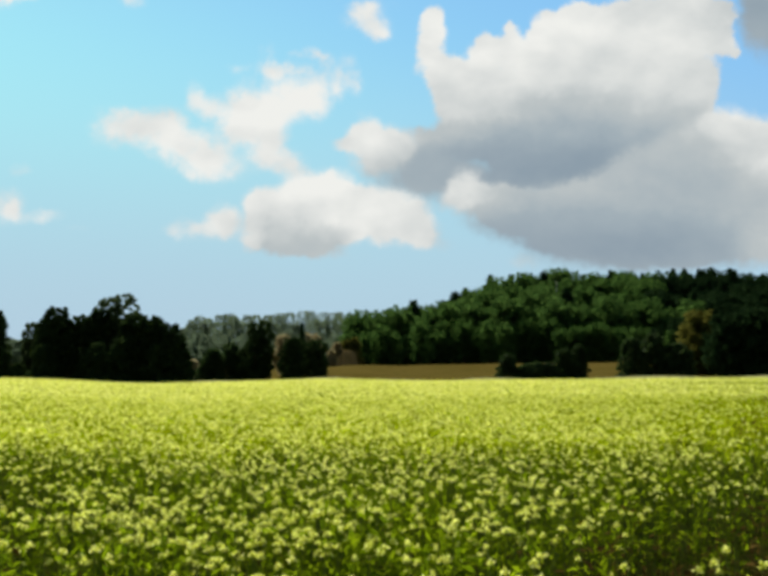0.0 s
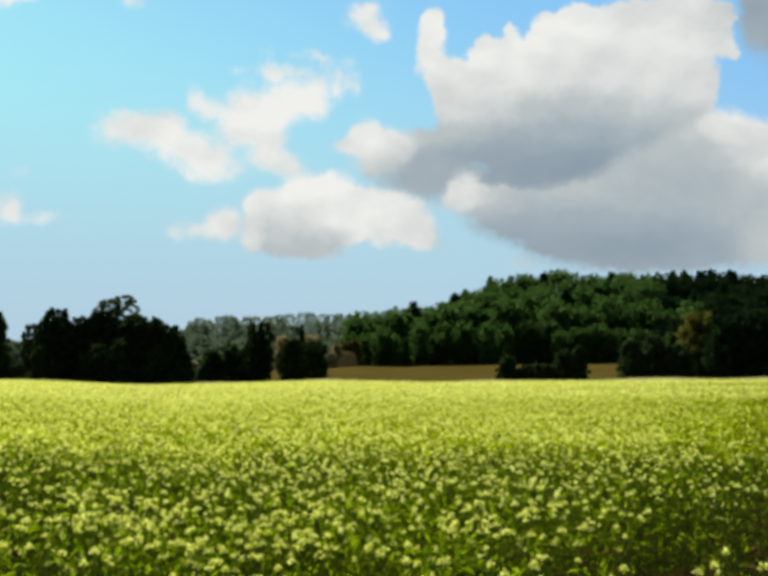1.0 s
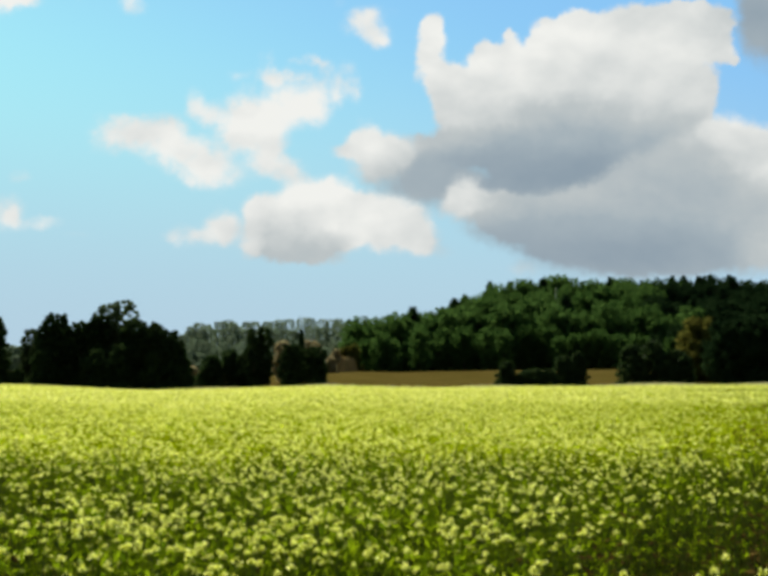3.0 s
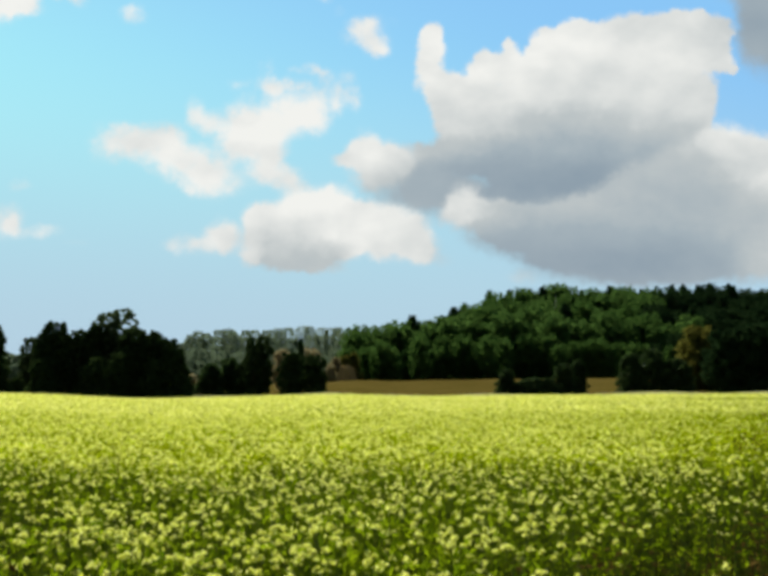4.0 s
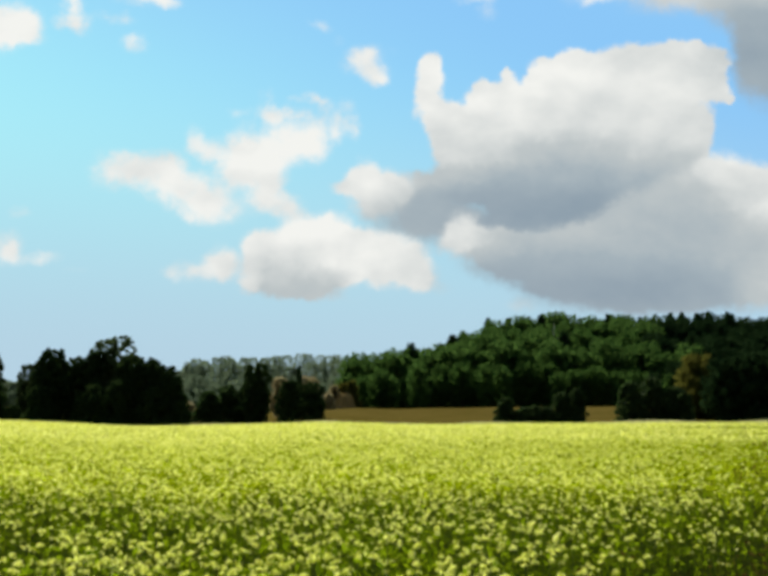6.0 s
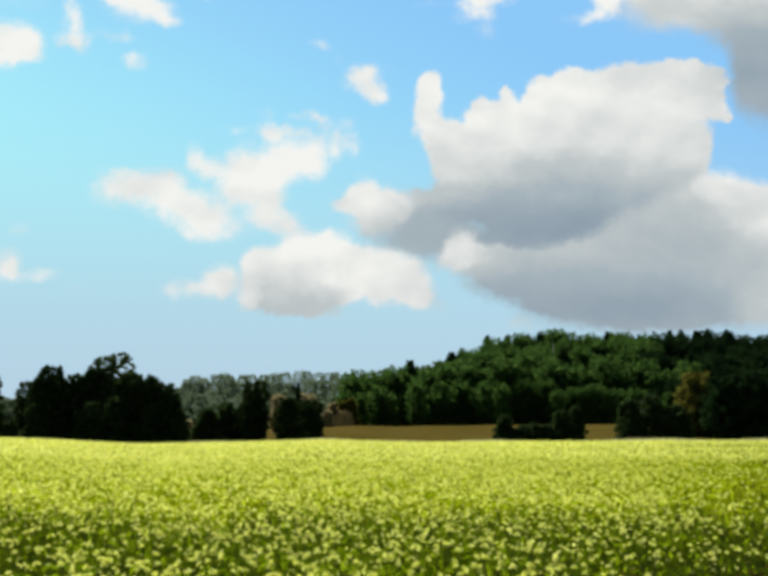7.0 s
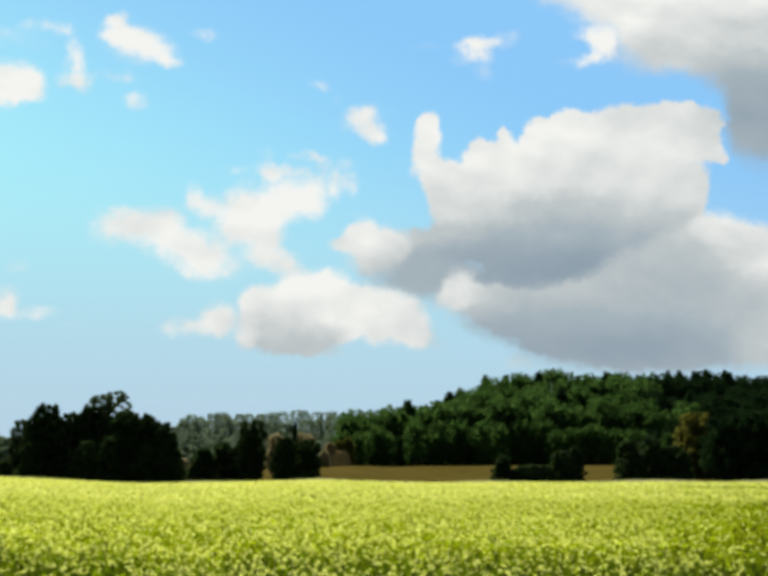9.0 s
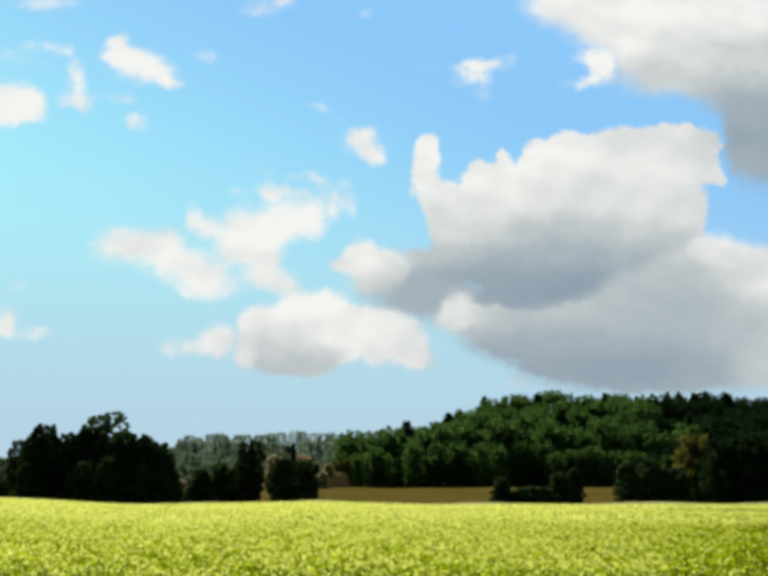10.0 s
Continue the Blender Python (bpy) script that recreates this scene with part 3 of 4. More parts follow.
def join(pieces):
    """Joins (verts, faces, material) pieces of quads."""
    verts, faces, index, at = [], [], [], 0
    for v, f, m in pieces:
        verts.append(v), faces.append(f + at), index.append(np.full(len(f), m))
        at += len(v)
    return np.concatenate(verts), np.concatenate(faces), np.concatenate(index)


def tube(points, radii, sides=6):
    """A tapered limb along points."""
    points = [Vector(p) for p in points]
    verts, faces = [], []
    for k, (p, r) in enumerate(zip(points, radii)):
        d = (points[min(k + 1, len(points) - 1)] - points[max(k - 1, 0)]).normalized()
        a = d.cross(Vector((0.31, 0.94, 0.12))).normalized()
        b = d.cross(a)
        for j in range(sides):
            t = 2 * math.pi * j / sides
            verts.append(p + (a * math.cos(t) + b * math.sin(t)) * r)
    for k in range(len(points) - 1):
        for j in range(sides):
            o, q = k * sides + j, k * sides + (j + 1) % sides
            faces.append((o, q, q + sides, o + sides))
    return np.array([tuple(v) for v in verts]), np.array(faces)


def part(name, me, parent, label=""):
    ob = new(name, me)
    ob.parent = parent
    return tagged(ob, label)


def trunk_mesh(height, girth, spread, reach, rnd):
    """A tapered trunk with limbs that reach into the crown."""
    lean = Vector((rnd.uniform(-0.04, 0.04), rnd.uniform(-0.04, 0.04), 0))
    spine = [Vector((0, 0, -0.3)) + (lean + Vector((0, 0, 1))) * height * reach * k / 5 for k in range(6)]
    pieces = [(*tube(spine, [girth * (1.25 - 0.21 * k) for k in range(6)], 8), 0)]
    for k in range(9):
        t = rnd.uniform(0.25, 0.9)
        root = spine[0].lerp(spine[-1], t)
        turn = k * 2.4 + rnd.uniform(-0.4, 0.4)
        out = Vector((math.cos(turn), math.sin(turn), rnd.uniform(0.3, 0.9))) * spread * rnd.uniform(0.5, 0.85) * (1.15 - 0.6 * t)
        bend = Vector((0, 0, out.length * 0.15))
        pieces.append((*tube([root, root + out * 0.5 + bend, root + out + bend * 2], [girth * 0.42 * (1.2 - t), girth * 0.25 * (1.2 - t), 0.02], 5), 0))
    return join(pieces)[:2]


def crown_clumps(height, spread, low, count, rnd, shape, fine):
    """Centres and sizes of the clumps of leaves that make an uneven crown."""
    out = []
    for k in range(count):
        t = (k + rnd.uniform(0, 1)) / count
        if shape == "cone":
            z, r = low + (1 - low) * t, spread * (1.02 - t) ** 0.85
        elif shape == "column":
            z, r = low + (1 - low) * t, spread * (0.35 + 0.65 * math.sin(math.pi * min(0.95, 0.15 + 0.75 * t)))
        elif shape == "bush":
            z, r = low + (1 - low) * t, spread * math.sqrt(max(0.0, 1.05 - t * t))
        else:
            z, r = low + (1 - low) * t, spread * (math.sin(math.pi * (0.12 + 0.80 * t)) ** 0.5)
        turn = k * 2.39996 + rnd.uniform(-0.5, 0.5)
        q = r * (rnd.uniform(0.45, 1.0) if shape != "cone" else rnd.uniform(0.3, 0.95))
        size = fine * spread * rnd.uniform(0.20, 0.36) * (0.75 if shape == "cone" else 1.0) * (1.1 - (0.55 if shape == "cone" else 0.45) * t)
        out.append((math.cos(turn) * q, math.sin(turn) * q, height * z - size * 0.5, size))
    return out


def crown_mesh(height, spread, low, clumps, leaves, leaf, rnd, shape, mat, fine, heart_top):
    pieces = []
    for x, y, z, size in crown_clumps(height, spread, low, clumps, rnd, shape, fine):
        v = rng.normal(size=(leaves, 3))
        v /= np.linalg.norm(v, axis=1, keepdims=True)
        v *= (rng.uniform(0.35, 1.12, (leaves, 1))) * size * np.array([1, 1, 0.75])
        lengths = leaf * rng.uniform(0.7, 1.4, leaves)
        pieces.append((*leaf_quads(v + np.array([x, y, z]), lengths, lengths * 0.7, 0.8), 0))
    # the shaded heart of the crown
    n = int(clumps * 3 * fine)
    a, t = rng.uniform(0, 2 * math.pi, n), rng.uniform(low, heart_top, n)
    r = np.sqrt(rng.uniform(0, 1, n)) * spread * 0.62 * (1.05 - t if shape == "cone" else np.sqrt(np.clip(1.1 - t * t, 0, 1)))
    heart = np.stack([np.cos(a) * r, np.sin(a) * r, t * height], -1)
    pieces.append((*leaf_quads(heart, spread * 0.42, spread * 0.32, 0.9), 0))
    v, f, _ = join(pieces)
    return mesh_from("crown", v, f, [mat])


def tree(name, label, category, height, spread, low, clumps, leaves, leaf, shape, mat, seed, bark=None, group="", fine=1.0, heart_top=0.86):
    """One tree or bush at the origin: an empty with a trunk and a crown."""
    rnd = random.Random(seed)
    base = new(name)
    base.empty_display_size = 0.2
    v, f = trunk_mesh(height, max(0.05, height * 0.018), spread, 0.45 if shape == "bush" else 0.88, rnd)
    part("trunk", mesh_from("trunk", v, f, [bark or BARK], smooth_faces=True), base)
    part("crown", crown_mesh(height, spread, low, clumps, leaves, leaf, rnd, shape, mat, fine, heart_top), base)
    return tagged(base, label, category, group)


def put(ob, x, y, turn=0.0, scale=1.0, sink=0.0):
    ob.scale = (scale, scale, scale)
    ob.location = (x, y, land_at(x, y) - sink)
    ob.rotation_euler = (0, 0, turn)
    return ob


def put_copy(ob, x, y, turn, scale, label=""):
    m = pose(x, y, land_at(x, y) - 0.1, 0, 0, turn) @ Matrix.Scale(scale, 4)
    c = copy_thing(ob, Matrix.Identity(4))
    c.location, c.rotation_euler, c.scale = m.translation, (0, 0, radians(turn)), (scale, scale, scale)
    return tagged(c, label)


F = 1893.0


def spot(px, y):
    """East at a distance y for a bearing."""
    return (px - 784) / F * y


def height_for(px, top, y):
    """Height of a thing at that bearing whose top reaches a given elevation."""
    return (755 - top) / F * y + EYE - land_at(spot(px, y), y)


# ---- hedgerow trees at the end of the field ----
def build_hedgerow():
    g = "hedgerow trees behind the field"
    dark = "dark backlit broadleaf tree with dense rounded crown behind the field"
    rows = [  # bearing, top, distance, spread, shape
        (-16, 636, 112, 2.2, "round"), (66, 660, 118, 1.4, "round"), (96, 652, 113, 1.6, "round"), (115, 628, 112, 2.2, "round"),
        (168, 644, 114, 2.3, "round"), (208, 630, 115, 2.0, "round"), (222, 608, 116, 2.3, "round"), (276, 640, 112, 2.2, "round"),
        (305, 645, 111, 2.4, "round"), (340, 660, 110, 2.2, "round"), (362, 684, 110, 1.7, "round"),
        (255, 600, 117, 2.4, "round"),
    ]
    for k, (px, top, y, spread, shape) in enumerate(rows):
        h = height_for(px, top, y)
        airy = k in (1, 6, 11)
        label = "tall broadleaf tree with airy uneven crown above the hedgerow" if k in (6, 11) else dark
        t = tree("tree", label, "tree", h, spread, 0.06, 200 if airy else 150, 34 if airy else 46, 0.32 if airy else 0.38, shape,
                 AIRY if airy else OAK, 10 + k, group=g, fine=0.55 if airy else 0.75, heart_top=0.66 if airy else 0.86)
        put(t, spot(px, y), y, k * 1.3)
    low = [(4, 712, 109, 1.5), (40, 742, 108.5, 1.0), (92, 705, 109, 1.9), (200, 700, 109, 2.2), (255, 690, 109, 2.3), (325, 705, 108.5, 2.2), (378, 735, 108, 1.4)]
    for k, (px, top, y, spread) in enumerate(low):
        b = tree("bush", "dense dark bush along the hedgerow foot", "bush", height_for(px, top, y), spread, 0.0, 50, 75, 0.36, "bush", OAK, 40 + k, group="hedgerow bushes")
        put(b, spot(px, y), y, k)


def build_middle_trees():
    g = "trees in the gap of the hedgerow"
    rows = [
        (420, 738, 123, 1.1, "bush", HEDGE, "low dark bush in the hedgerow gap", "bush"),
        (436, 712, 124, 2.1, "bush", HEDGE, "low dark bush in the hedgerow gap", "bush"),
        (474, 700, 126, 2.4, "bush", HEDGE, "dark bush beside the columnar tree", "bush"),
        (521, 658, 122, 1.5, "round", OAK, "dark columnar tree with flat ragged top", "tree"),
        (541, 656, 123, 1.4, "round", OAK, "dark columnar tree with flat ragged top", "tree"),
        (508, 704, 124, 2.0, "bush", OAK, "dark bush at the columnar tree's foot", "bush"),
        (600, 690, 122, 2.0, "round", OAK, "small dark round tree with open foot", "tree"),
        (645, 694, 123, 1.8, "round", OAK, "small dark bushy tree beside the stubble", "tree"),
        (617, 660, 150, 1.3, "cone", PINE_AND_SHADE, "slim pointed conifer behind the bushes", "tree"),
        (580, 684, 160, 2.0, "round", WITHERED, "pale brownish tree behind the dark bushes", "tree"),
        (638, 682, 162, 1.9, "round", WITHERED, "pale dry-leaved tree behind the dark bushes", "tree"),
        (395, 735, 150, 1.3, "bush", WITHERED, "pale dry shrub at the hedgerow end", "bush"),
        (677, 716, 232, 1.5, "bush", WITHERED, "pale dry shrub beside the sandy bank", "bush"),
        (688, 700, 246, 1.8, "bush", WITHERED, "pale dry shrub on the sandy bank", "bush"),
        (706, 696, 251, 2.2, "bush", RUSSET, "yellowing shrub on the sandy bank", "bush"),
        (724, 690, 252, 2.4, "bush", RUSSET, "yellowing shrub on the sandy bank", "bush"),
    ]
    for k, (px, top, y, spread, shape, mat, label, cat) in enumerate(rows):
        t = tree(cat, label, cat, height_for(px, top, y), spread, 0.03 if shape == "bush" else 0.1, 90, 44, 0.36 * y / 125, shape, mat, 60 + k, group=g, fine=0.78)
        put(t, spot(px, y), y, k * 0.9)


def build_right_bushes():
    rows = [
        (1036, 724, 134, 1.75, HEDGE, "rounded dark bush at the field's edge"),
        (1074, 743, 134, 1.8, HEDGE, "low spreading dark bush at the field's edge"),
        (1096, 740, 134, 1.9, HEDGE, "low spreading dark bush at the field's edge"),
        (1119, 742, 134, 1.8, HEDGE, "low spreading dark bush at the field's edge"),
        (1152, 712, 135, 1.9, HEDGE, "upright dark bush beside the low bushes"),
        (1180, 704, 136, 1.6, HEDGE, "upright dark bush with ragged top"),
        (1290, 690, 140, 2.3, HEDGE, "large dark bush before the wood"),
        (1335, 680, 141, 2.8, HEDGE, "large rounded dark bush before the wood"),
        (1385, 700, 139, 2.6, HEDGE, "large dark bush beside the yellowing tree"),
    ]
    for k, (px, top, y, spread, mat, label) in enumerate(rows):
        b = tree("bush", label, "bush", height_for(px, top, y), spread, 0.0, 80, 45, 0.36, "bush", mat, 80 + k, group="bushes at the field's edge", fine=0.8)
        put(b, spot(px, y), y, k * 1.1)
    rows = [
        (1428, 634, 148, 3.6, RUSSET, "tree with yellow-brown autumnal crown before the wood"),
        # the corner trees wear the darkest leaves: shade painted as leaf colour
        (1490, 640, 140, 4.0, PINE_AND_SHADE, "broad tree at the field's corner with shade put into its leaf colour"),
        (1550, 628, 138, 4.2, PINE_AND_SHADE, "broad tree at the field's corner with shade put into its leaf colour"),
        (1620, 610, 136, 4.6, PINE_AND_SHADE, "broad tree at the field's corner with shade put into its leaf colour"),
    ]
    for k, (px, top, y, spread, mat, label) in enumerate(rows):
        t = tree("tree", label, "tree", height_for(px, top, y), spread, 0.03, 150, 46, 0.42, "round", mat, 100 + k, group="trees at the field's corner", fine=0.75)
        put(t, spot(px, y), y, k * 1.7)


# ---- the wooded hill and the far wood ----
SKYLINE_X = (-80, 330, 375, 400, 450, 520, 580, 655, 720, 800, 850, 900, 930, 985, 1010, 1060, 1110, 1200, 1265, 1300, 1370, 1430, 1500, 1568, 1800)
SKYLINE_Y = (694, 690, 670, 648, 642, 642, 640, 634, 642, 634, 624, 626, 602, 594, 566, 556, 552, 562, 556, 554, 556, 550, 552, 560, 560)


def build_wood():
    g = "wood on the hill"
    kinds = [tree("tree", "tall deep green broadleaf tree on the wooded hill", "tree", 15.0, 4.6, 0.03, 120, 13, 0.62, "round", WOOD_LEAF, 200 + k, group=g, fine=0.66)
             for k in range(4)]
    kinds += [tree("tree", "dark green pine with ragged pointed top on the hill", "tree", 15.0, 6.6, 0.05, 76, 22, 0.6, "cone", PINE_AND_SHADE, 210 + k, group=g) for k in range(2)]
    # darkened copies of the broad trees, shade given by leaf colour
    kinds += [tree("tree", "broad tree on the wood's right side with shade put into its leaf colour", "tree", 15.0, 4.8, 0.03, 120, 13, 0.62, "round", PINE_AND_SHADE, 215 + k, group=g, fine=0.66)
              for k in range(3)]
    rnd = random.Random(5)
    used = set()

    def plant(px, y, scale_top, pool):
        x = spot(px, y)
        src = rnd.choice(pool)
        scale = scale_top / 15.0
        turn = rnd.uniform(0, 360)
        if src in used:
            put_copy(src, x, y, turn, scale)
        else:
            used.add(src)
            put(src, x, y, radians(turn), scale, 0.1)

    # rows of the wood, front to back; the tops climb with the hill
    for row, y in enumerate((262, 278, 300, 328, 358, 386)):
        px = 700.0 + 12 * row
        while px < 1690:
            bearing = px + rnd.uniform(-9, 9)
            yy = y + rnd.uniform(-5, 5)
            limit = np.interp(bearing, SKYLINE_X, SKYLINE_Y)
            h = rnd.uniform(14.5, 20.0)
            pine = rnd.random() < (0.28 if row > 3 else 0.05)
            # darkened copies take over to the right, painting the wood's shade
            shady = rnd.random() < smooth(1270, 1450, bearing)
            most = height_for(bearing, limit + (rnd.uniform(-12, 4) if pine else rnd.uniform(-12, 10)), yy)
            if row < 1:
                h = rnd.uniform(9, 13)
            if most > 6:
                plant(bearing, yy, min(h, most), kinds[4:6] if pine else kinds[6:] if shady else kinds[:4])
            px += rnd.uniform(18, 27)
    # lone conifers that break the slope of the skyline
    for bearing, top, yy in ((845, 612, 300), (930, 594, 330), (905, 612, 318), (1003, 560, 392), (1378, 548, 380)):
        plant(bearing, yy, height_for(bearing, top, yy), kinds[4:6])


def build_far_wood():
    """The far wood behind the hedgerow, its edge stepping up from low growth: past counting, so one mesh."""
    rnd = random.Random(8)
    pieces = []
    for y, lowest, tallest in ((392, 4.5, 7.5), (418, 8.0, 11.5), (446, 11.0, 15.0), (480, 15.0, 20.0), (525, 20.0, 25.0)):
        px = -60.0
        while px < (900 if y > 400 else 760):
            bearing, yy = px + rnd.uniform(-6, 6), y + rnd.uniform(-8, 8)
            limit = np.interp(bearing, SKYLINE_X, SKYLINE_Y) + rnd.uniform(-2, 6)
            tall = min(rnd.uniform(lowest, tallest), height_for(bearing, limit, yy))
            px += rnd.uniform(15, 22) if bearing > 340 else rnd.uniform(24, 36)
            if tall < 4:
                continue
            wide = rnd.uniform(3.8, 5.4) * (0.6 + tall / 45)
            x = spot(bearing, yy)
            foot = np.array([x, yy, land_at(x, yy)])
            n = 880
            top = rng.uniform(0.0, 1.0, n)
            reach = wide * np.sin(np.pi * (0.12 + 0.80 * top)) ** 0.5 * (1 + 0.18 * np.sin(top * 17 + bearing)) * rng.uniform(0.3, 1.0, n) ** 0.5
            turn = rng.uniform(0, 2 * math.pi, n)
            at = foot + np.stack([np.cos(turn) * reach, np.sin(turn) * reach, (0.02 + 0.97 * top) * tall], -1)
            size = rng.uniform(0.7, 1.4, n)
            pieces.append((*leaf_quads(at, size, size * 0.7, 0.8), 0))
            pieces.append((*tube([foot - np.array([0, 0, 0.3]), foot + np.array([0, 0, tall * 0.8])], [0.25, 0.06], 5), 1))
    v, f, index = join(pieces)
    ob = new("far_wood", mesh_from("far_wood", v, f, [HAZED_LEAF, BARK], index))
    tagged(ob, "broadleaf wood far behind the hedgerow with haze painted into its grey-green leaves", "wood", kind="stuff")


def build_bank():
    """A low earth bank at the wood's corner, a rounded mound with a worn, uneven face."""
    x0, y0 = spot(705, 250), 250.0
    us, vs = np.linspace(0, 2 * math.pi, 36, endpoint=False), np.linspace(0, 1, 12)
    verts = []
    for v in vs:
        for u in us:
            r = 1.0 - v
            wob = 1 + 0.12 * math.sin(3 * u + 1) + 0.07 * math.sin(7 * u)
            x, y = x0 + 3.3 * r * wob * math.cos(u), y0 + 7.0 * r * wob * math.sin(u)
            verts.append((x, y, land_at(x, y) - 0.3 + 4.3 * (1 - r ** 6) + 0.2 * math.sin(5 * u + 9 * v)))
    faces = [(k * 36 + j, k * 36 + (j + 1) % 36, (k + 1) * 36 + (j + 1) % 36, (k + 1) * 36 + j) for k in range(11) for j in range(36)]
    ob = new("earth_bank", mesh_from("earth_bank", verts, faces, [SAND], smooth_faces=True))
    tagged(ob, "bare sandy-brown earth bank at the woodland corner", "bank")


def build_verge():
    """Pale dry grass that fringes the far end of the field."""
    n = 26000
    x = rng.uniform(-50, 50, n)
    y = FIELD_END + rng.uniform(0.6, 2.4, n)
    tuft = 0.5 + 0.5 * np.sin(x * 0.5 + 2 * np.sin(x * 0.13)) + 0.4 * smooth(14, 30, x)
    keep = rng.uniform(0, 1, n) < 0.25 + 0.6 * tuft
    x, y = x[keep], y[keep]
    tall = rng.uniform(0.75, 1.12, len(x)) * (0.9 + 0.12 * tuft[keep])
    foot = np.stack([x, y, land(x, y)], -1)
    side = np.stack([rng.uniform(0.02, 0.05, len(x)), rng.uniform(-0.03, 0.03, len(x)), np.zeros(len(x))], -1)
    tip = foot + np.stack([rng.normal(0, 0.1, len(x)), rng.normal(0, 0.1, len(x)), tall], -1)
    verts = np.stack([foot - side, foot + side, tip + side * 0.4, tip - side * 0.4], 1).reshape(-1, 3)
    ob = new("verge_grass", mesh_from("verge_grass", verts, np.arange(len(verts)).reshape(-1, 4), [HAY]))
    tagged(ob, "pale dry grass fringing the far end of the field", "grass", kind="stuff")


def build_bare_tree():
    """A pale dead trunk that stands out of the wood."""
    y = 314.0
    base = new("dead_tree")
    v, f = trunk_mesh(height_for(1140, 568, y), 0.3, 1.6, 0.98, random.Random(3))
    part("trunk", mesh_from("trunk", v, f, [PALE_BARK], smooth_faces=True), base)
    put(tagged(base, "pale bare dead tree standing in the wood", "tree"), spot(1140, y), y)


build_bank()
build_verge()
build_bare_tree()
build_hedgerow()
build_middle_trees()
build_right_bushes()
build_wood()
build_far_wood()


# ---- the flowering crop ----
def scatter(y0, y1, density, margin=1.1):
    """Random places in the strip of the field that opens ahead."""
    area = 0.5 * (y1 ** 2 - y0 ** 2) * 0.83 * margin + (y1 - y0) * 1.2
    n = int(area * density)
    y = np.sqrt(rng.uniform(y0 ** 2, y1 ** 2, n))
    x = rng.uniform(-1, 1, n) * (0.415 * margin * y + 0.6)
    return x, y


def bloom_and_falloff(x, y):
    """How well the crop flowers: thin and withered near the right-hand corner, uneven elsewhere; thinning also imitates
    the view's dark edges.
    """
    bare = 1.9 * np.exp(-(((x - 1.85) / 1.05) ** 2 + ((y - 3.7) / 1.5) ** 2)) + 0.8 * np.exp(-(((x - 5.2) / 1.3) ** 2 + ((y - 12.5) / 3.0) ** 2))
    patch = 0.5 + 0.25 * np.sin(x * 2.1 + 1.3 * np.sin(y * 1.7)) + 0.25 * np.sin(y * 2.7 + x * 0.9)
    wide = np.sin(x * 0.55 + 2.0 * np.sin(y * 0.31)) * np.sin(y * 0.8 + 0.7 * np.sin(x * 0.4))
    bare = bare + 0.75 * np.exp(-((y - 62 + 0.2 * x) / 4.0) ** 2) * smooth(9, 20, x) + 0.5 * np.exp(-((y - 85) / 5.0) ** 2) * smooth(16, 28, x)
    bare = bare + 0.35 * np.exp(-((y - 19) / 5.0) ** 2) * smooth(5.5, 8.5, x)
    # thinned to the right, imitating the dimmer light at that side
    bare = bare + 0.5 * smooth(0.2, 0.42, x / y)
    # near edge and near left thinned too, in place of lens falloff
    bare = bare + 0.4 * np.exp(-((y - 2.8) / 1.0) ** 2) + 0.5 * smooth(0.15, 0.42, -x / y) * (1 - smooth(5, 10, y))
    return np.clip(1.0 - 0.85 * bare - 0.28 * patch - 0.2 * np.maximum(wide, 0), 0.05, 1)


def dips(x, y):
    """Hollows between the clumps of plants, deepest near the viewer."""
    fine = 0.08 * np.sin(x * 5.1 + 2 * np.sin(y * 3.3)) * np.sin(y * 4.3)
    wide = np.sin(x * 2.3 + 1.9 * np.sin(y * 0.9 + 0.6)) * np.sin(y * 1.5 + 1.4 * np.sin(x * 1.1))
    return fine + np.maximum(wide - 0.2, 0) * (0.15 * (1 - smooth(9, 24, y)) + 0.22 * (1 - smooth(4, 9, y)))


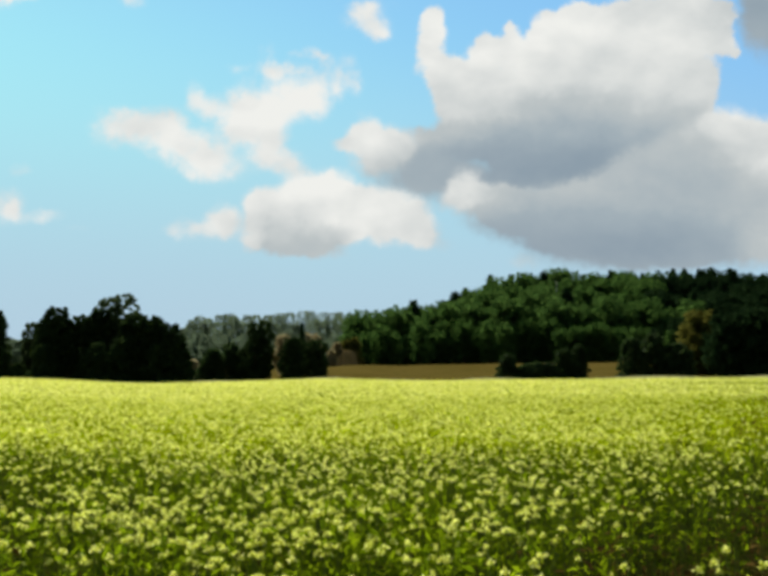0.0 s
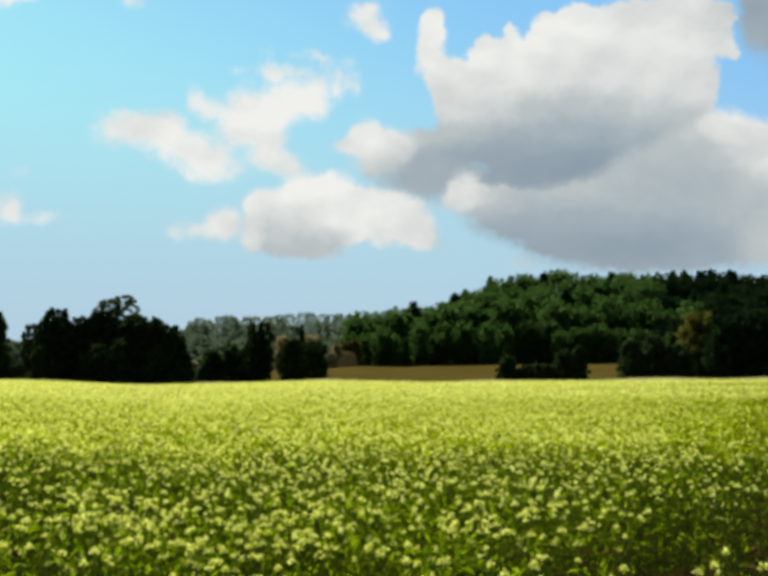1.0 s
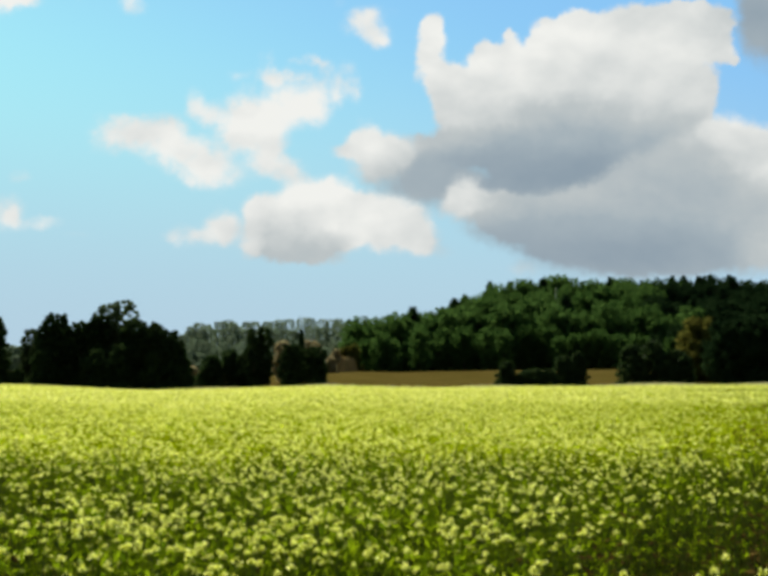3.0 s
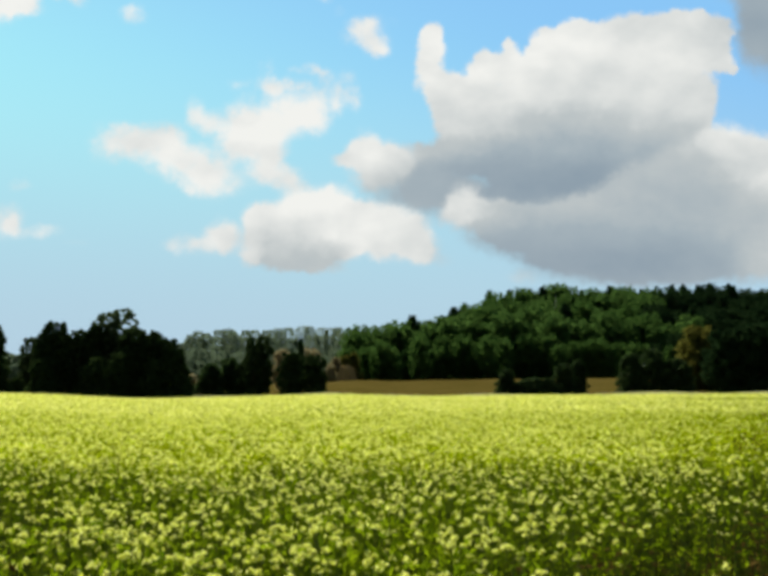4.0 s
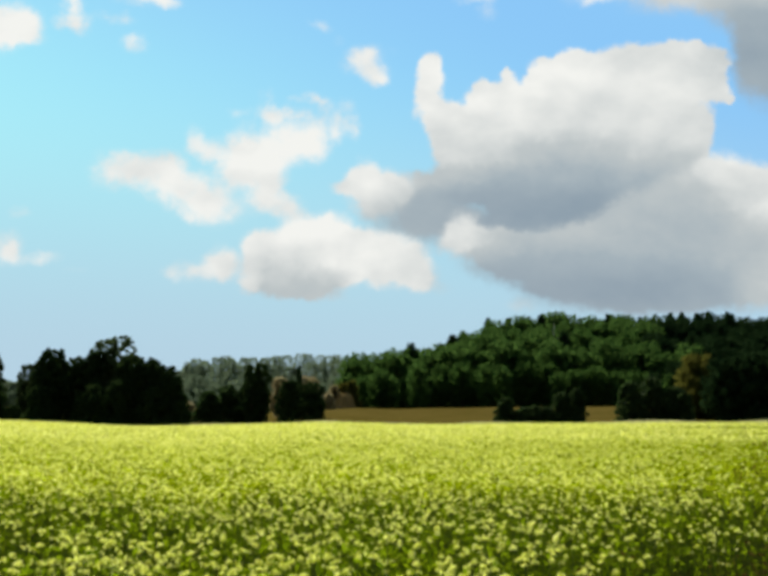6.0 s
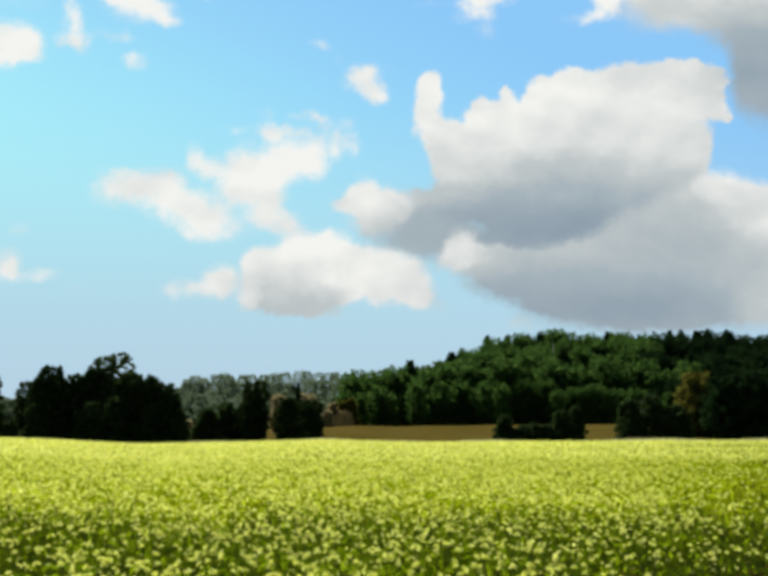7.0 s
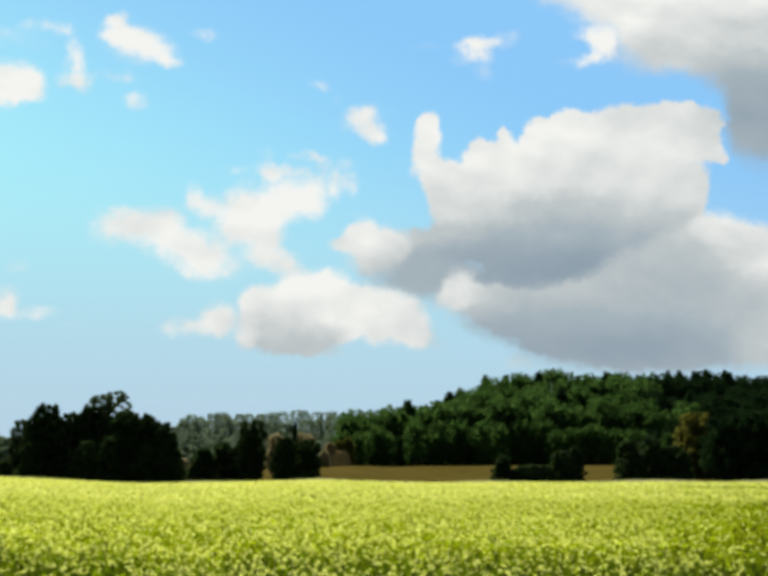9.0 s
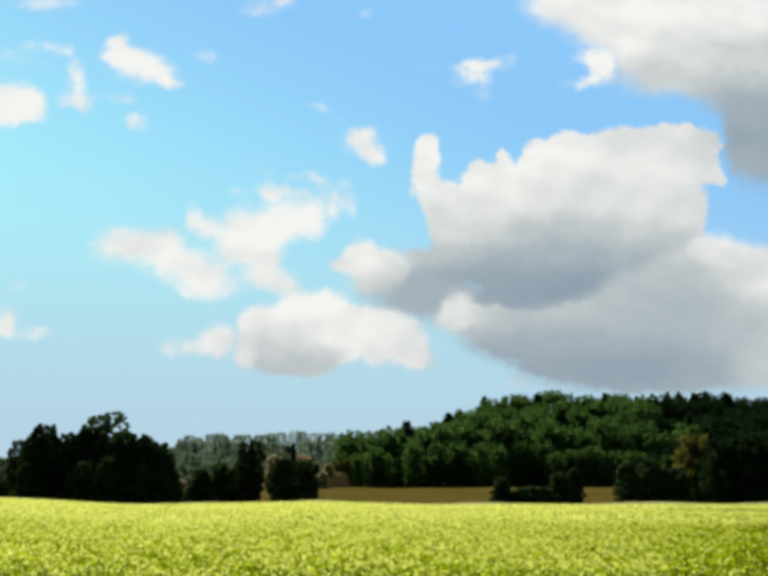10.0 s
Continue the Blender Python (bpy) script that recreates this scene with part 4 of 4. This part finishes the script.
def crop_strip(name, y0, y1, density, petals, petal, head, leaves, leaf, depth, spread, stems):
    x, y = scatter(y0, y1, density)
    good = bloom_and_falloff(x, y)
    flower = rng.uniform(0, 1, len(x)) < good - 1.6 * np.maximum(dips(x, y) - 0.03, 0)
    top = canopy(x, y) + rng.normal(0, 0.05, len(x)) - dips(x, y)
    places = np.stack([x, y, top], -1)
    pieces = []
    if petals:
        heads = places[flower]
        p = np.repeat(heads, petals, 0)
        off = rng.normal(size=(len(p), 3))
        off /= np.linalg.norm(off, axis=1, keepdims=True)
        off[:, 2] = np.abs(off[:, 2]) * 1.3 - 0.2
        size = np.repeat(rng.uniform(0.75, 1.25, len(heads)), petals)
        p = p + off * (head * size * rng.uniform(0.35, 1, len(p)))[:, None]
        pieces.append((*leaf_quads(p, petal * size, petal * size * 0.85, spread), 0))
    if stems:
        foot = places - np.array([0, 0, 0.45]) + rng.normal(0, 0.03, places.shape)
        side = np.array([0.0022, 0, 0])
        sv = np.stack([foot - side, foot + side, places + side, places - side], 1).reshape(-1, 3)
        pieces.append((sv, np.arange(len(sv)).reshape(-1, 4), 3))
    q = np.repeat(places, leaves, 0)
    q = q + np.stack([rng.normal(0, leaf * 0.8, len(q)), rng.normal(0, leaf * 0.8, len(q)), -rng.uniform(0.04, depth, len(q))], -1)
    full = np.repeat(rng.uniform(0, 1, len(x)) < np.maximum(good ** 1.4 * 1.6, np.where(y < 7.5, 0.22, 0.7)), leaves)
    q = q[full]
    dry = np.repeat(rng.uniform(0, 1, len(x)) > good * 2 + np.where(y < 7.5, 0.15, 0.7), leaves)[full]
    for keep, slot in ((~dry, 1), (dry, 2)):
        if keep.any():
            n = int(keep.sum())
            pieces.append((*leaf_quads(q[keep], leaf * rng.uniform(0.6, 1.4, n), leaf * 0.42, 0.65), slot))
    v, f, index = join(pieces)
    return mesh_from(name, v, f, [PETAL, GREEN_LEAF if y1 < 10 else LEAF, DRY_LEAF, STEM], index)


def build_crop():
    base = new("flower_crop")
    tagged(base, "dense field of yellow-flowering crop in full bloom", "crop field", kind="stuff")
    strips = [
        (2.4, 5.2, 130, 0, 0.019, 0.022, 11, 0.056, 0.55, 0.7, False), (2.9, 5.3, 34, 20, 0.013, 0.018, 2, 0.05, 0.30, 0.7, True),
        (5.2, 9, 130, 11, 0.0140, 0.018, 10, 0.055, 0.45, 0.7, True),
        (9, 26, 125, 6, 0.026, 0.023, 4, 0.085, 0.20, 0.75, False), (26, 60, 50, 3, 0.064, 0.040, 2, 0.11, 0.14, 0.45, False),
        (60, FIELD_END + 1, 20, 3, 0.120, 0.075, 1, 0.20, 0.12, 0.38, False),
    ]
    sides = [(2.3, 12, 15, 28, 4, 0.05, 0.05, 3, 0.14, 0.4), (12, FIELD_END, 70, 0.6, 3, 0.3, 0.2, 2, 0.45, 0.5)]
    for y0, y1, half, density, petals, petal, head, leaves, leaf, depth in sides:
        n = int((y1 - y0) * 2 * half * density)
        x, y = rng.uniform(-half, half, n), rng.uniform(y0, y1, n)
        keep = np.abs(x) > 0.415 * 1.1 * y + 0.5
        tops = np.stack([x, y, canopy(x, y) + rng.normal(0, 0.05, n)], -1)[keep]
        p, q = np.repeat(tops, petals, 0), np.repeat(tops, leaves, 0)
        p = p + rng.normal(0, head, p.shape)
        q = q + np.stack([rng.normal(0, leaf, len(q)), rng.normal(0, leaf, len(q)), -rng.uniform(0.06, depth, len(q))], -1)
        v, f, index = join([(*leaf_quads(p, petal, petal * 0.85, 0.5), 0), (*leaf_quads(q, leaf, leaf * 0.6, 0.6), 1)])
        tagged(part("crop_stand", mesh_from("crop_stand", v, f, [PETAL, LEAF], index), base), kind="stuff")
    for row in strips:
        ob = part("crop_stand", crop_strip("crop_stand", *row), base)
        tagged(ob, kind="stuff")


def plant_mesh_parts(rnd, base):
    """One plant: a branching stem, narrow leaves and rounded heads of small petals. Its tip is at the height CROP."""
    heads = []
    pieces = [(*tube([(0, 0, 0), (0.01, 0, CROP * 0.5), (0, 0.01, CROP * 0.72)], [0.005, 0.004, 0.0035], 5), 0)]
    for k in range(3):
        turn = k * 2.1 + rnd.uniform(-0.4, 0.4)
        r = rnd.uniform(0.06, 0.16)
        tip = (math.cos(turn) * r, math.sin(turn) * r, CROP + rnd.uniform(-0.16, 0.05))
        fork = (0, 0, CROP * rnd.uniform(0.5, 0.7))
        mid = (tip[0] * 0.7, tip[1] * 0.7, (fork[2] + tip[2]) / 2)
        pieces.append((*tube([fork, mid, tip], [0.003, 0.0025, 0.002], 5), 0))
        heads.append(tip)
    v, f, _ = join(pieces)
    part("stem", mesh_from("stem", v, f, [STEM], smooth_faces=True), base)
    for tip in heads:
        n = 26
        off = rng.normal(size=(n, 3))
        off /= np.linalg.norm(off, axis=1, keepdims=True)
        off[:, 2] = np.abs(off[:, 2]) * 1.3 - 0.2
        v, f = leaf_quads(np.array(tip) + off * rng.uniform(0.008, 0.019, (n, 1)), rng.uniform(0.011, 0.017, n), 0.012, 0.6)
        part("flower_head", mesh_from("flower_head", v, f, [PETAL]), base)
    for k in range(6):
        turn = rnd.uniform(0, 6.28)
        z = CROP * rnd.uniform(0.35, 0.9)
        out = np.array([math.cos(turn), math.sin(turn), 0.0])
        long, wide = rnd.uniform(0.05, 0.09), rnd.uniform(0.010, 0.02)
        across = np.array([-out[1], out[0], 0.0])
        ribs = []
        for t, w, drop in ((0.1, 0.25, 0.0), (0.45, 1.0, 0.012), (0.8, 0.7, 0.0), (1.0, 0.08, -0.03)):
            c = out * long * t + np.array([0, 0, z + drop])
            ribs += [c - across * wide * w, c - np.array([0, 0, 0.006 * w]), c + across * wide * w]
        f = [(3 * i + j, 3 * i + j + 1, 3 * i + j + 4, 3 * i + j + 3) for i in range(3) for j in range(2)]
        part("leaf", mesh_from("leaf", ribs, f, [GREEN_LEAF if rnd.random() > 0.1 else DRY_LEAF], smooth_faces=True), base)


def build_front_plants():
    rnd = random.Random(21)
    models = []
    for k in range(7):
        base = new("flowering_plant")
        base.empty_display_size = 0.05
        plant_mesh_parts(rnd, base)
        models.append(tagged(base, "slender green plant with clustered pale yellow flower heads", "plant", "flowering plants along the field's near edge"))
    x, y = scatter(3.0, 5.25, 46, 1.08)
    keep = rng.uniform(0, 1, len(x)) < bloom_and_falloff(x, y) + 0.04
    x, y = x[keep][:300], y[keep][:300]
    z = canopy(x, y) - CROP - dips(x, y)
    for k in range(len(x)):
        m = pose(x[k], y[k], z[k], rnd.uniform(-5, 5), rnd.uniform(-5, 5), rnd.uniform(0, 360))
        if k < len(models):
            models[k].matrix_basis = m
        else:
            copy_thing(models[k % len(models)], m)


build_front_plants()
build_crop()
